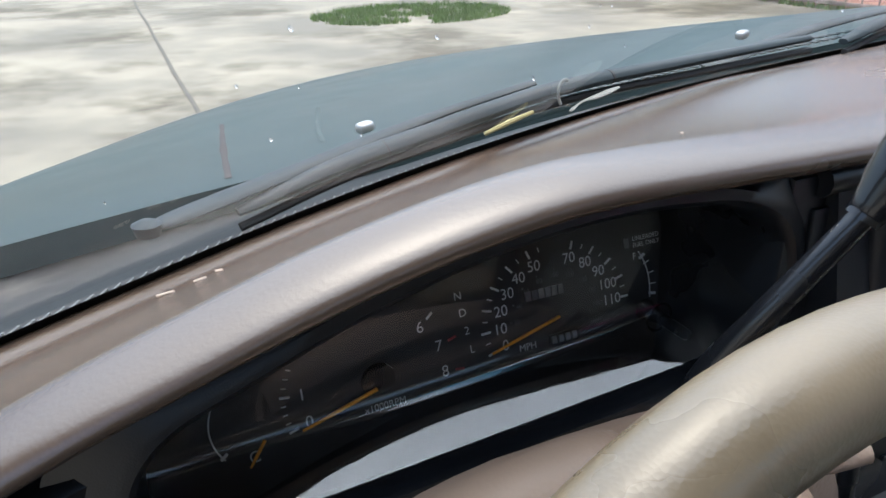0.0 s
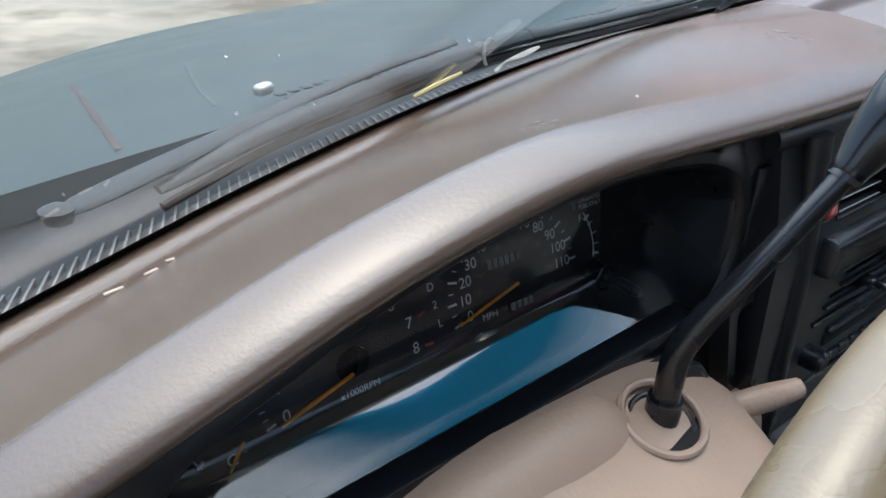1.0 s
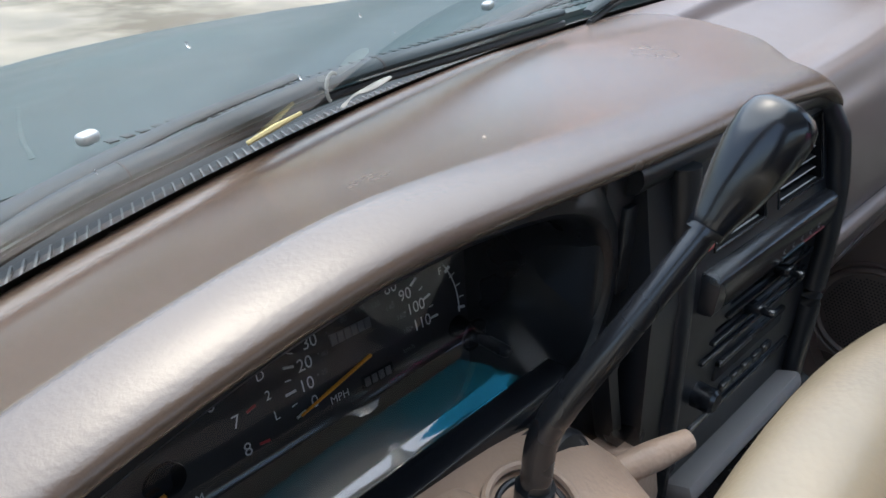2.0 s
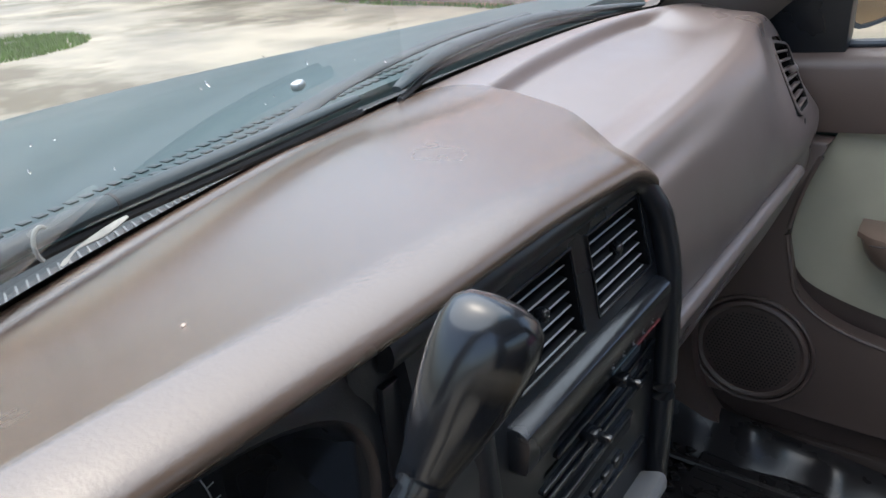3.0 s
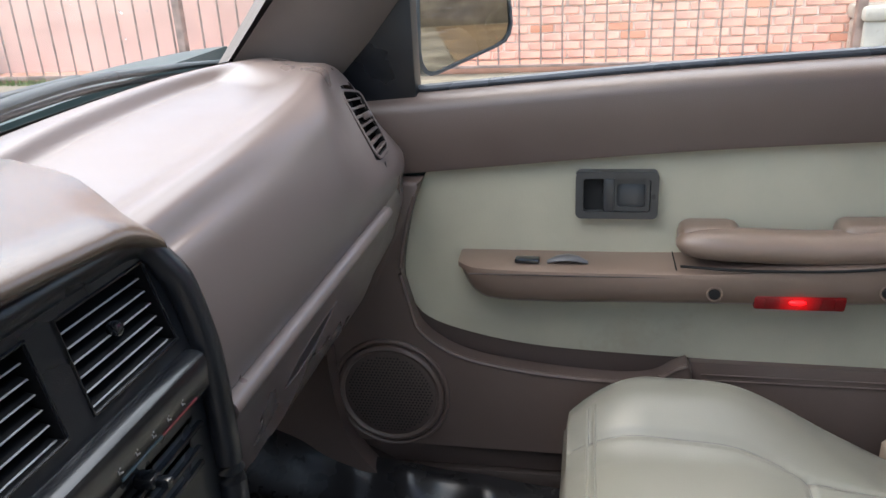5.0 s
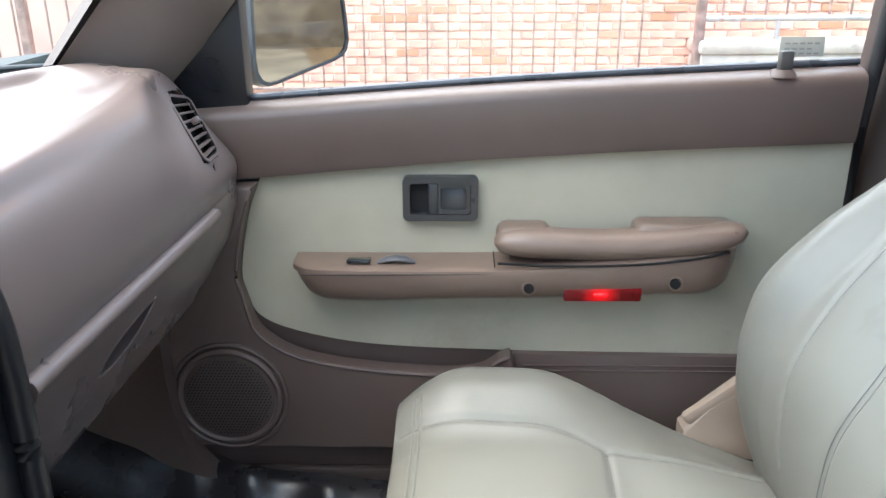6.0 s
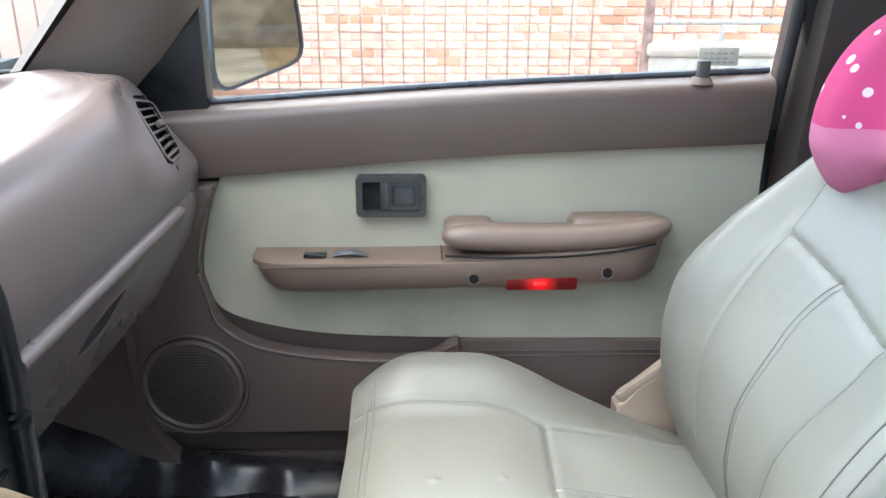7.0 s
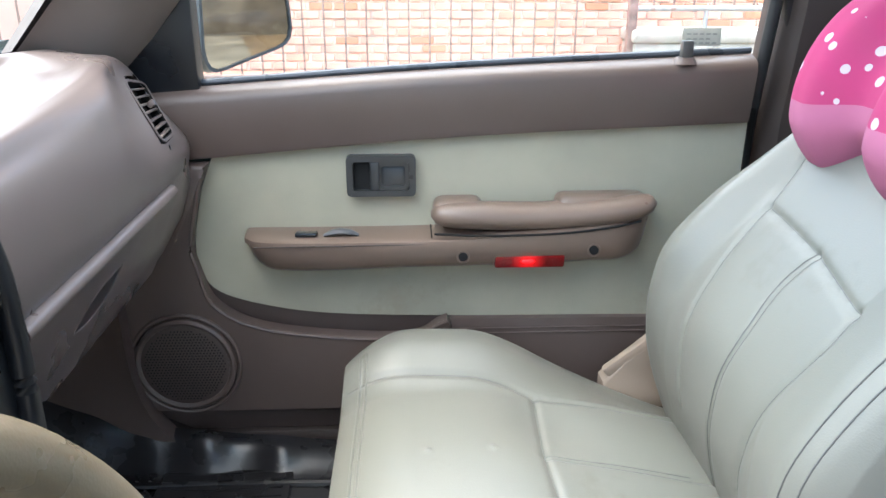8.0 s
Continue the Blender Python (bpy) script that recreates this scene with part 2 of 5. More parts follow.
JOINT = paint("joint_dirt", (0.12, 0.11, 0.09), 0.9, vary=0.2, scale=5)
FIGURE = paint("dial_figure", (0.6, 0.6, 0.6), 0.6, vary=0.03)
FAINT = paint("dial_figure_faint", (0.11, 0.11, 0.115), 0.6, vary=0.03)
DIAL = paint("dial_black", (0.02, 0.018, 0.018), 0.7, vary=0.15, scale=10)
RED = paint("red_plastic", (0.35, 0.02, 0.025), 0.4, vary=0.08)
BLUE = paint("blue_print", (0.02, 0.045, 0.06), 0.5, vary=0.08)
LINE_RED = paint("dull_red_print", (0.13, 0.015, 0.02), 0.5, vary=0.1)
LAMP_RED = paint("lamp_red_lens", (0.13, 0.004, 0.006), 0.25, vary=0.08)
# the lens is lit from within by its bulb, strongest before it
t = LAMP_RED.node_tree
far_off, lit = t.nodes.new("ShaderNodeVectorMath"), t.nodes.new("ShaderNodeMapRange")
far_off.operation, far_off.inputs[1].default_value = "DISTANCE", (0.6285, -0.16, 1.0185)
lit.interpolation_type = "SMOOTHSTEP"
for socket, value in (("From Min", 0.0), ("From Max", 0.028), ("To Min", 0.13), ("To Max", 0.004)):
    lit.inputs[socket].default_value = value
t.links.new(t.nodes["Texture Coordinate"].outputs["Object"], far_off.inputs[0])
t.links.new(far_off.outputs["Value"], lit.inputs["Value"])
t.nodes["Principled BSDF"].inputs["Emission Color"].default_value = (1.0, 0.004, 0.008, 1)
t.links.new(lit.outputs[0], t.nodes["Principled BSDF"].inputs["Emission Strength"])
ORANGE = paint("orange_needle", (0.9, 0.33, 0.02), 0.5, vary=0.05)
NICK = paint("bare_vinyl_backing", (0.42, 0.34, 0.28), 0.7, vary=0.1, scale=40)
SILVER = paint("silver_grey_plastic", (0.15, 0.15, 0.155), 0.35, vary=0.08, scale=12)
TRIANGLE = paint("faded_red_mark", (0.5, 0.16, 0.14), 0.5, vary=0.1, scale=60)
PINK_WALL = paint("pink_wall_paint", (0.87, 0.6, 0.52), 0.85, vary=0.12, scale=1.2, bump=0.2, bump_scale=20, second=(0.76, 0.48, 0.4), second_scale=1.5, second_cut=0.6)
SLAT_BLACK = paint("matt_slat_black", (0.005, 0.0055, 0.0065), 0.6, vary=0.1, spec=0.15)
SLAT_GLINT = paint("vent_slat_glint", (0.38, 0.39, 0.4), 0.3, vary=0.1, scale=12)
ASH_DARK = paint("dark_grey_plastic", (0.07, 0.068, 0.062), 0.4, vary=0.1, scale=10)
INK = paint("faded_ink", (0.36, 0.36, 0.3), 0.6, vary=0.1)
ASH = paint("grey_plastic", (0.1, 0.1, 0.105), 0.35, vary=0.1, scale=10)
GREY_BLACK = paint("grey_black_plastic", (0.036, 0.038, 0.039), 0.35, vary=0.12, scale=14)
GREY_PAINT = paint("grey_mirror_shell", (0.06, 0.075, 0.09), 0.4, vary=0.15, scale=10)
MESH = paint("speaker_mesh", (0.075, 0.054, 0.046), 0.5, vary=0.15, scale=20, grain=0.8, grain_scale=260)
SEAL = paint("window_seal_rubber", (0.06, 0.068, 0.08), 0.3, vary=0.15, scale=10)
STICKER = paint("sticker_paper", (0.6, 0.58, 0.48), 0.6, vary=0.1, scale=30)
STITCH = paint("seam_thread", (0.1, 0.1, 0.095), 0.7, vary=0.1)
BEIGE = paint("beige_plastic", (0.34, 0.26, 0.2), 0.45, vary=0.06)
MAT = paint("glossy_mat_rubber", (0.02, 0.019, 0.02), 0.28, vary=0.25, scale=12, bump=0.12, bump_scale=40, spec=0.4)
PILLAR = paint("brown_pillar", (0.038, 0.026, 0.021), 0.55, vary=0.1, grain=0.3)
PILLAR_LIGHT = paint("pillar_taupe", (0.18, 0.15, 0.132), 0.55, vary=0.08, grain=0.3)
BAND = paint("black_frit", (0.003, 0.003, 0.003), 0.35, vary=0.05)
SLOT = paint("hood_slot", (0.006, 0.016, 0.018), 0.6, vary=0.1)
CHROME = paint("worn_silver", (0.45, 0.45, 0.43), 0.35, metal=0.7, vary=0.1)
COWL_EDGE = paint("cowl_slat", (0.14, 0.145, 0.145), 0.5, vary=0.3, scale=30)
STRAW = paint("dry_straw_colour", (0.5, 0.42, 0.2), 0.7, vary=0.2)
LEAF = paint("bleached_leaf", (0.24, 0.24, 0.22), 0.7, vary=0.2, scale=60)
PALE = paint("pale_concrete", (0.45, 0.43, 0.38), 0.85, vary=0.2, scale=3, second=(0.2, 0.19, 0.16), second_scale=4)
PALE_PINK = paint("pink_kerb", (0.5, 0.27, 0.2), 0.8, vary=0.2, scale=3)
PIPE = paint("grey_pipe", (0.4, 0.42, 0.42), 0.6, vary=0.2, scale=6, second=(0.3, 0.16, 0.09), second_scale=6)
STONE_JOINT = paint("stone_mortar", (0.16, 0.15, 0.13), 0.9, vary=0.25, scale=5)
PIER = paint("reddish_pier", (0.24, 0.165, 0.135), 0.85, vary=0.25, scale=4)
GLOW = bpy.data.materials.new("lamp_glow")
GLOW.use_nodes = True
GLOW.node_tree.nodes["Principled BSDF"].inputs["Base Color"].default_value = (0.8, 0.02, 0.02, 1)
GLOW.node_tree.nodes["Principled BSDF"].inputs["Emission Color"].default_value = (1.0, 0.004, 0.008, 1)
GLOW.node_tree.nodes["Principled BSDF"].inputs["Emission Strength"].default_value = 0.5
DROP = bpy.data.materials.new("water")
DROP.use_nodes = True
DROP.node_tree.nodes["Principled BSDF"].inputs["Transmission Weight"].default_value = 1.0
DROP.node_tree.nodes["Principled BSDF"].inputs["Roughness"].default_value = 0.02
DROP.node_tree.nodes["Principled BSDF"].inputs["IOR"].default_value = 1.33


def dotted(name, colour, dot, scale):
    m = paint(name, colour, 0.9, vary=0.06, scale=14)
    t = m.node_tree
    b = t.nodes["Principled BSDF"]
    src = b.inputs["Base Color"].links[0].from_socket
    v = t.nodes.new("ShaderNodeTexVoronoi")
    v.inputs["Scale"].default_value, v.inputs["Randomness"].default_value = scale, 0.55
    t.links.new(t.nodes["Texture Coordinate"].outputs["Object"], v.inputs["Vector"])
    c = t.nodes.new("ShaderNodeMath")
    c.operation = "LESS_THAN"
    c.inputs[1].default_value = 0.22
    t.links.new(v.outputs["Distance"], c.inputs[0])
    x = t.nodes.new("ShaderNodeMix")
    x.data_type = "RGBA"
    t.links.new(c.outputs[0], x.inputs["Factor"])
    t.links.new(src, x.inputs[6])
    x.inputs[7].default_value = (*dot, 1)
    t.links.new(x.outputs[2], b.inputs["Base Color"])
    return m


PINK_DOT = dotted("pink_plush_dots", (0.42, 0.04, 0.135), (0.55, 0.46, 0.5), 40)


# glass with a blue sun band that deepens upwards
SHADE = bpy.data.materials.new("blue_shade_band")
SHADE.use_nodes = True
nodes, links = SHADE.node_tree.nodes, SHADE.node_tree.links
nodes.remove(nodes["Principled BSDF"])
tint, place, split, rise, blend_tint = (nodes.new("ShaderNode" + k) for k in ("BsdfTransparent", "TexCoord", "SeparateXYZ", "MapRange", "Mix"))
blend_tint.data_type = "RGBA"
blend_tint.inputs[6].default_value, blend_tint.inputs[7].default_value = (1, 1, 1, 1), (0.03, 0.25, 0.4, 1)
rise.inputs["From Min"].default_value, rise.inputs["From Max"].default_value = 1.78, 1.93
links.new(place.outputs["Object"], split.inputs[0])
links.new(split.outputs["Z"], rise.inputs["Value"])
links.new(rise.outputs[0], blend_tint.inputs["Factor"])
links.new(blend_tint.outputs[2], tint.inputs[0])
links.new(tint.outputs[0], nodes["Material Output"].inputs[0])
# ---- ground and surroundings ----
GROUND = 0.25
bm = bmesh.new()
for i in range(121):
    for j in range(121):
        x, y = -90 + 180 * (i / 120), -90 + 180 * (j / 120)
        bm.verts.new((x, y, GROUND + 0.015 * noise.noise(Vector((x, y, 0)) * 0.4)))
bm.verts.ensure_lookup_table()
for i in range(120):
    for j in range(120):
        a = i * 121 + j
        bm.faces.new([bm.verts[k] for k in (a, a + 121, a + 122, a + 1)])
ground = tagged(part("ground", bm, CONCRETE), "worn pale concrete yard with dark damp stains", "ground", kind="structure")

# open joint that runs through the slab
pts = [Vector((0.19 + 0.05 * k + 0.03 * noise.noise(Vector((k * 0.7, 0, 3))), 4.2 + 1.1 * k, GROUND + 0.006)) for k in range(10)]
part("slab_joint", tube(pts, 0.016, 6, flat=0.12), JOINT, ground, "dark open joint in the concrete")

# ---- windscreen base line ----
BASE_X = (-0.8, -0.65, -0.48, -0.3, -0.1, 0.1, 0.3, 0.5, 0.61, 0.7)
BASE_Y = (0.3, 0.365, 0.425, 0.48, 0.53, 0.555, 0.545, 0.515, 0.474, 0.42)
BASE_Z = (1.195, 1.208, 1.225, 1.243, 1.255, 1.265, 1.28, 1.293, 1.299, 1.303)


def base(x):
    return spline(x, BASE_X, BASE_Y), spline(x, BASE_X, BASE_Z)


# ---- dashboard ----
LIP_X = (-0.8, -0.6, -0.47, -0.42, -0.36, -0.3, -0.25, -0.1, 0.0, 0.126, 0.25)
LIP_Z = (1.12, 1.19, 1.242, 1.259, 1.277, 1.289, 1.293, 1.289, 1.288, 1.279, 1.272)
dash = thing("dashboard", (0.0, 0.4, 0.7), "taupe and brown padded pickup dashboard with worn vinyl", "dashboard")


def lip(x):
    return spline(x, LIP_X, LIP_Z)


def pad_end(y):
    """Where the padded top ends towards the passenger."""
    return spline(y, (0.27, 0.285, 0.3, 0.33, 0.37, 0.41, 0.435, 0.47, 0.6), (0.115, 0.117, 0.122, 0.142, 0.165, 0.184, 0.2, 0.212, 0.225))


def swell(x, q):
    """How the padded top rises from the windscreen (0) to its crest (1)."""
    knots = (-0.8, -0.4, -0.16, -0.02, 0.1, 0.2)
    p, n = spline(x, knots, (1.6, 1.6, 1.2, 1.05, 1.0, 1.0)), spline(x, knots, (1.05, 1.05, 1.1, 1.8, 3.0, 4.2))
    return 1 - max(0.0, 1 - q ** p) ** n


def step_up(v):
    v = min(1.0, max(0.0, v))
    return v * v * (3 - 2 * v)


def crest_at(x):
    """The soft ridge along the near side of the tray."""
    return spline(x, (0.1, 0.25, 0.34, 0.44, 0.5, 0.56, 0.65), (0.325, 0.325, 0.329, 0.336, 0.345, 0.356, 0.362)), spline(x, (0.1, 0.17, 0.25, 0.34, 0.44, 0.5, 0.56, 0.65), (1.272, 1.278, 1.283, 1.288, 1.295, 1.301, 1.305, 1.304))


def tray_z(x, y, deep=0.0125):
    """The passenger side's upper surface: a strip along the windscreen, a sunk tray with a rounded end, and the ridge."""
    yb, zb = base(x)
    cy, crest = crest_at(x)
    edge = spline(x, (0.1, 0.2, 0.3, 0.45, 0.54, 0.65), (0.452, 0.462, 0.469, 0.468, 0.454, 0.43))
    top = spline(x, (0.1, 0.2, 0.3, 0.45, 0.55, 0.65), (1.284, 1.291, 1.3, 1.307, 1.309, 1.306))
    if y > edge:
        z = zb + (top - zb) * math.sin(math.pi / 2 * min(1.0, (yb + 0.004 - y) / max(0.01, yb + 0.004 - edge)))
    else:
        z = crest + (top - crest) * (y - cy) / max(0.01, edge - cy)
    sunk = step_up((edge + 0.003 - y) / 0.014) * step_up((y - cy) / 0.045) * step_up((0.575 - x) / 0.07)
    return z - deep * sunk


def pad_point(x, s):
    """The padded top: x along the car's width, s from the windscreen (0) over the crest to the lower lip (1)."""
    yb, zb = base(x)
    zc = lip(x) + 0.017
    if s < 0.7:
        q = s / 0.7
        y = yb + 0.004 + (0.312 - yb - 0.004) * q
        z = zb + (zc - zb) * swell(x, q)
        d = (yb - y) / 0.012
        fade = min(1.0, max(0.0, (0.22 - x) / 0.1))
        z += 0.002 * math.exp(-((d - 0.5) / 0.5) ** 2) * fade - 0.0022 * math.exp(-((d - 1.9) / 0.7) ** 2) * fade
        return y, z
    a = (s - 0.7) / 0.3 * radians(128 - 14 * min(1.0, max(0.0, (x - 0.085) / 0.035)))
    return 0.312 - 0.029 * math.sin(a), zc - 0.0105 * (1 - math.cos(a))


def under_pad(x, y):
    """Height of the padded top's underside."""
    yb, zb = base(x)
    q = min(1.0, max(0.0, (yb + 0.004 - y) / (yb - 0.308)))
    return zb + (lip(x) + 0.017 - zb) * swell(x, q) - 0.01


rows = []
for i in range(141):
    u = 0.95 * i / 100 if i < 100 else 0.95 + 0.05 * (i - 100) / 40
    row = []
    for k in range(64):
        s = k / 63
        x = -0.8 + u * 0.926
        for _ in range(4):
            y, z = pad_point(min(x, 0.5), s)
            x = -0.8 + u * (pad_end(y) + 0.8)
        wob = 0.0004 * noise.noise(Vector((x * 9, y * 14, 1.0))) + 0.006 * step_up((x + 0.12) / 0.16) * math.sin(math.pi * min(1.0, max(0.0, (y - 0.312) / max(0.02, base(min(x, 0.5))[0] - 0.312)))) ** 1.5 * (1 - 0.6 * step_up((y - 0.43) / 0.05))
        # the near corner rolls down over the edge of the centre panel
        fall = min(1.0, max(0.0, (0.37 - y) / 0.07))
        roll = fall * fall * (3 - 2 * fall) * max(0.0, 1 - (pad_end(y) - x) / 0.04) ** 2
        # along the windscreen the pad runs on into the passenger side without a step
        merge = step_up((y - 0.415) / 0.06) * step_up((x - 0.02) / 0.16)
        z += (tray_z(max(x, 0.1), y, 0.0) + 0.0006 - z) * merge
        row.append((x, y, z + wob - 0.013 * roll))
    rows.append(row)
last = rows[-1]
for drop, out in ((0.003, 0.0025), (0.009, 0.004), (0.03, 0.004)):
    rows.append([(x + out * min(1.0, max(0.05, (y - 0.3) / 0.03)) * step_up((0.48 - y) / 0.03), y, z - 0.001 - drop * min(1.0, max(0.02, (y - 0.3) / 0.03)) * step_up((0.48 - y) / 0.03)) for x, y, z in last])
pad = part("top_pad", grid(rows), VINYL, dash, "brown padded vinyl top, scuffed and shiny")
# pale chips and nicks in the vinyl
for x, y, w, turn in ((-0.415, 0.414, 0.009, 12), (-0.398, 0.416, 0.007, 20), (-0.388, 0.42, 0.004, 5), (-0.16, 0.352, 0.0025, 30), (-0.022, 0.449, 0.009, 60), (-0.017, 0.441, 0.006, 40)):
    part("nick", box((w, 0.0014, 0.0006), (x, y, under_pad(x, y) + 0.0102), 0.0002, (18, 0, turn)), NICK, pad)


def end_turn(x, y):
    """The passenger end of the dashboard is rounded in plan."""
    t = max(0.0, (x - 0.55) / 0.095)
    return y + 0.006 * t ** 3


rows = []
for i in range(93):
    x = 0.1 + 0.552 * (i / 92)
    yb, zb = base(x)
    cy, crest = crest_at(x)
    w = step_up((x - 0.42) / 0.13)
    blend = lambda a, b: (a[0] + (b[0] - a[0]) * w, a[1] + (b[1] - a[1]) * w)
    top = [(yb + 0.004 + (cy - yb - 0.004) * k / 96, tray_z(x, yb + 0.004 + (cy - yb - 0.004) * k / 96)) for k in range(97)]
    front = [(cy, crest), (cy - 0.011, crest - 0.0055), blend((0.307, crest - 0.019), (0.336, 1.283)), blend((0.299, 1.25), (0.3175, 1.248)), blend((0.2895, 1.215), (0.2965, 1.21)), (0.2855, 1.185), (0.2865, 1.164), (0.293, 1.148)]
    t = max(0.0, (x - 0.55) / 0.102)
    row = []
    for p in top + [tuple(q) for q in smooth(front, 44)[1:]]:
        z = p[1] - 0.027 * t ** 2.6 * min(1, max(0, (p[1] - 1.19) / 0.08)) * step_up((0.44 - p[0]) / 0.08)
        if p[0] > 0.285:
            z -= 0.016 * min(1.0, max(0.0, (pad_end(p[0]) + 0.002 - x) / 0.012)) * step_up((0.475 - p[0]) / 0.03)
        row.append((x, end_turn(x, p[0]), z))
    rows.append(row)
for out, back in ((0.0045, 0.003), (0.007, 0.009), (0.0085, 0.02), (0.009, 0.045), (0.009, 0.09)):
    rows.append([(x + out, y + back, z - back * 0.2) for x, y, z in rows[92]])
VM = pose(0.581, 0.3155, 1.2425, -30, 0, 3)
bm = grid(rows)
inside = VM.inverted()
cut = []
for f in bm.faces:
    c = inside @ f.calc_center_median()
    if abs(c.x - 0.22 * c.z) < 0.0265 and abs(c.z) < 0.0405 and abs(c.y) < 0.03:
        cut.append(f)
bmesh.ops.delete(bm, geom=cut, context="FACES")
part("passenger_top", bm, TAUPE, dash, "smooth taupe plastic with a shallow moulded tray")

# opening of the glove box handle
handle_top = lambda x: spline(x, (0.256, 0.279, 0.32, 0.364), (1.1025, 1.1165, 1.1245, 1.1265))
handle_low = lambda x: spline(x, (0.256, 0.29, 0.33, 0.364), (1.1005, 1.0965, 1.1015, 1.1235))


# glove box: raised upper edge, sloping lid, scooped handle
def lid_profile(x):
    b = end_turn(x, 0) * 0.8
    return [(0.287 + b, 1.1585), (0.2815 + b, 1.157), (0.2785 + b, 1.151), (0.281 + b, 1.144), (0.287 + b, 1.13), (0.302 + b, 1.09), (0.318 + b, 1.055), (0.33 + b, 1.04), (0.36, 1.034)]


rows = []
for i in range(161):
    x = 0.152 + 0.383 * i / 160
    hx = min(0.364, max(0.256, x))
    line = smooth(lid_profile(x), 300)
    heights = [1.1585 + (handle_top(hx) - 1.1585) * k / 40 for k in range(40)]
    heights += [handle_top(hx) + (handle_low(hx) - handle_top(hx)) * k / 6 for k in range(6)]
    heights += [handle_low(hx) + (1.034 - handle_low(hx)) * k / 40 for k in range(41)]
    rows.append([(x, float(np.interp(-h, [-p[1] for p in line], [p[0] for p in line])), h) for h in heights])
bm = grid(rows)
cut = []
for f in bm.faces:
    c = f.calc_center_median()
    if 0.2565 < c.x < 0.3635 and handle_low(c.x) < c.z < handle_top(c.x):
        cut.append(f)
bmesh.ops.delete(bm, geom=cut, context="FACES")
back = bmesh.ops.extrude_face_region(bm, geom=bm.faces[:], use_keep_orig=True)["geom"]
bmesh.ops.translate(bm, vec=(0, 0.018, 0), verts=[v for v in back if isinstance(v, bmesh.types.BMVert)])
lid = part("glove_box_lid", bm, TAUPE, dash, "taupe glove box lid with a raised upper edge")
part("handle_hollow", slab([(0.245, 1.09), (0.245, 1.125), (0.375, 1.135), (0.375, 1.095)], "y", 0.33, 0.006), VOID, lid, "black sheet standing in for the shaded hollow behind the lid handle")
edge = [(x, handle_top(x)) for x in [0.257 + 0.106 * k / 24 for k in range(25)]] + [(x, handle_low(x)) for x in [0.363 - 0.106 * k / 24 for k in range(1, 24)]]
part("handle_rim", tube([(x, 0.2875 + (1.13 - z) * 0.375, z) for x, z in edge], 0.0011, 8, True, up=(0, 1, 0)), TAUPE, lid)
rows = []
for i in range(12):
    x = 0.538 + 0.118 * i / 11
    b = end_turn(x, 0)
    rows.append([(x, 0.288 + b, 1.16), (x, 0.29 + b, 1.13), (x, 0.303 + b, 1.09), (x, 0.33 + b, 1.045), (x, 0.4, 1.03)])
part("end_panel", grid(rows, (0, 0.03, 0)), TAUPE, dash)
part("lower_panel", grid([[(x, 0.345, 1.045), (x, 0.4, 1.03), (x, 0.47, 0.9)] for x in (0.12, 0.62)], (0, 0.02, 0)), SILL_DARK, dash)

# passenger end air vent: black sheet as the hollow's shade, frame and slats that follow the rounded end
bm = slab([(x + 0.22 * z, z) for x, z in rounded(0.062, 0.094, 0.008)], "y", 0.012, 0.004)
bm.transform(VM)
vent = part("side_vent", bm, VOID, dash, "black sheet standing in for the shaded depth of the end vent")


def sk(w, h, r):
    """The vent's outline: it leans, and its upper outer corner is drawn down."""
    return [(px + 0.22 * pz + 0.005 * k, pz - 0.016 * k) for px, pz in rounded(w, h, r) for k in [max(0.0, (px + 0.03) / 0.06) * max(0.0, (pz + 0.043) / 0.086) ** 2]]



bm = ring(sk(0.057, 0.086, 0.012), sk(0.051, 0.079, 0.009), "y", -0.0016, 0.014)
bm.transform(VM)
part("vent_frame", bm, TAUPE, vent)
for outer, inner, at, depth in ((sk(0.0585, 0.0875, 0.012), sk(0.057, 0.086, 0.012), -0.0004, 0.01), (sk(0.0512, 0.0792, 0.009), sk(0.0495, 0.0775, 0.008), -0.001, 0.014)):
    bm = ring(outer, inner, "y", at, depth)
    bm.transform(VM)
    part("vent_gap", bm, VOID, vent)
for k in range(7):
    zz = -0.034 + 0.0098 * k
    part("slat", box((0.05, 0.006, 0.0026), (0, 0, 0), 0.0008, (20, 0, 0)), TAUPE, vent).matrix_world = VM @ pose(0.22 * zz + 0.001, 0.002, zz, 0, 1.6 * k - 2)
part("vent_knob", box((0.006, 0.01, 0.008), (0, 0, 0), 0.002), TAUPE, vent).matrix_world = VM @ pose(0.004, -0.004, 0.002)
for k in range(3):
    part("defrost_mark", box((0.006, 0.001, 0.012 - 0.003 * k), (0, 0, 0), 0.0004), BLACK, vent).matrix_world = pose(0.562 + 0.012 * k, 0.2895 + 0.001 * k, 1.195 - 0.001 * k, -8, 0, 4)

# centre panel with a rounded upright edge towards the passenger
EDGE_Z, EDGE_X = (1.045, 1.11, 1.15, 1.2, 1.225, 1.25, 1.263, 1.279), (0.1245, 0.1255, 0.1255, 0.1245, 0.1235, 0.1215, 0.117, 0.103)


VENT_LOW, VENT_TOP, VENT_SLANT = 1.2245, 1.2675, 0.1
VENT_X = (-0.046, 0.0175, 0.0375, 0.103)


def face_y(z):
    """The centre panel leans: its top lies deeper than its bottom."""
    return 0.2795 + 0.2 * max(0.0, z - 1.21)


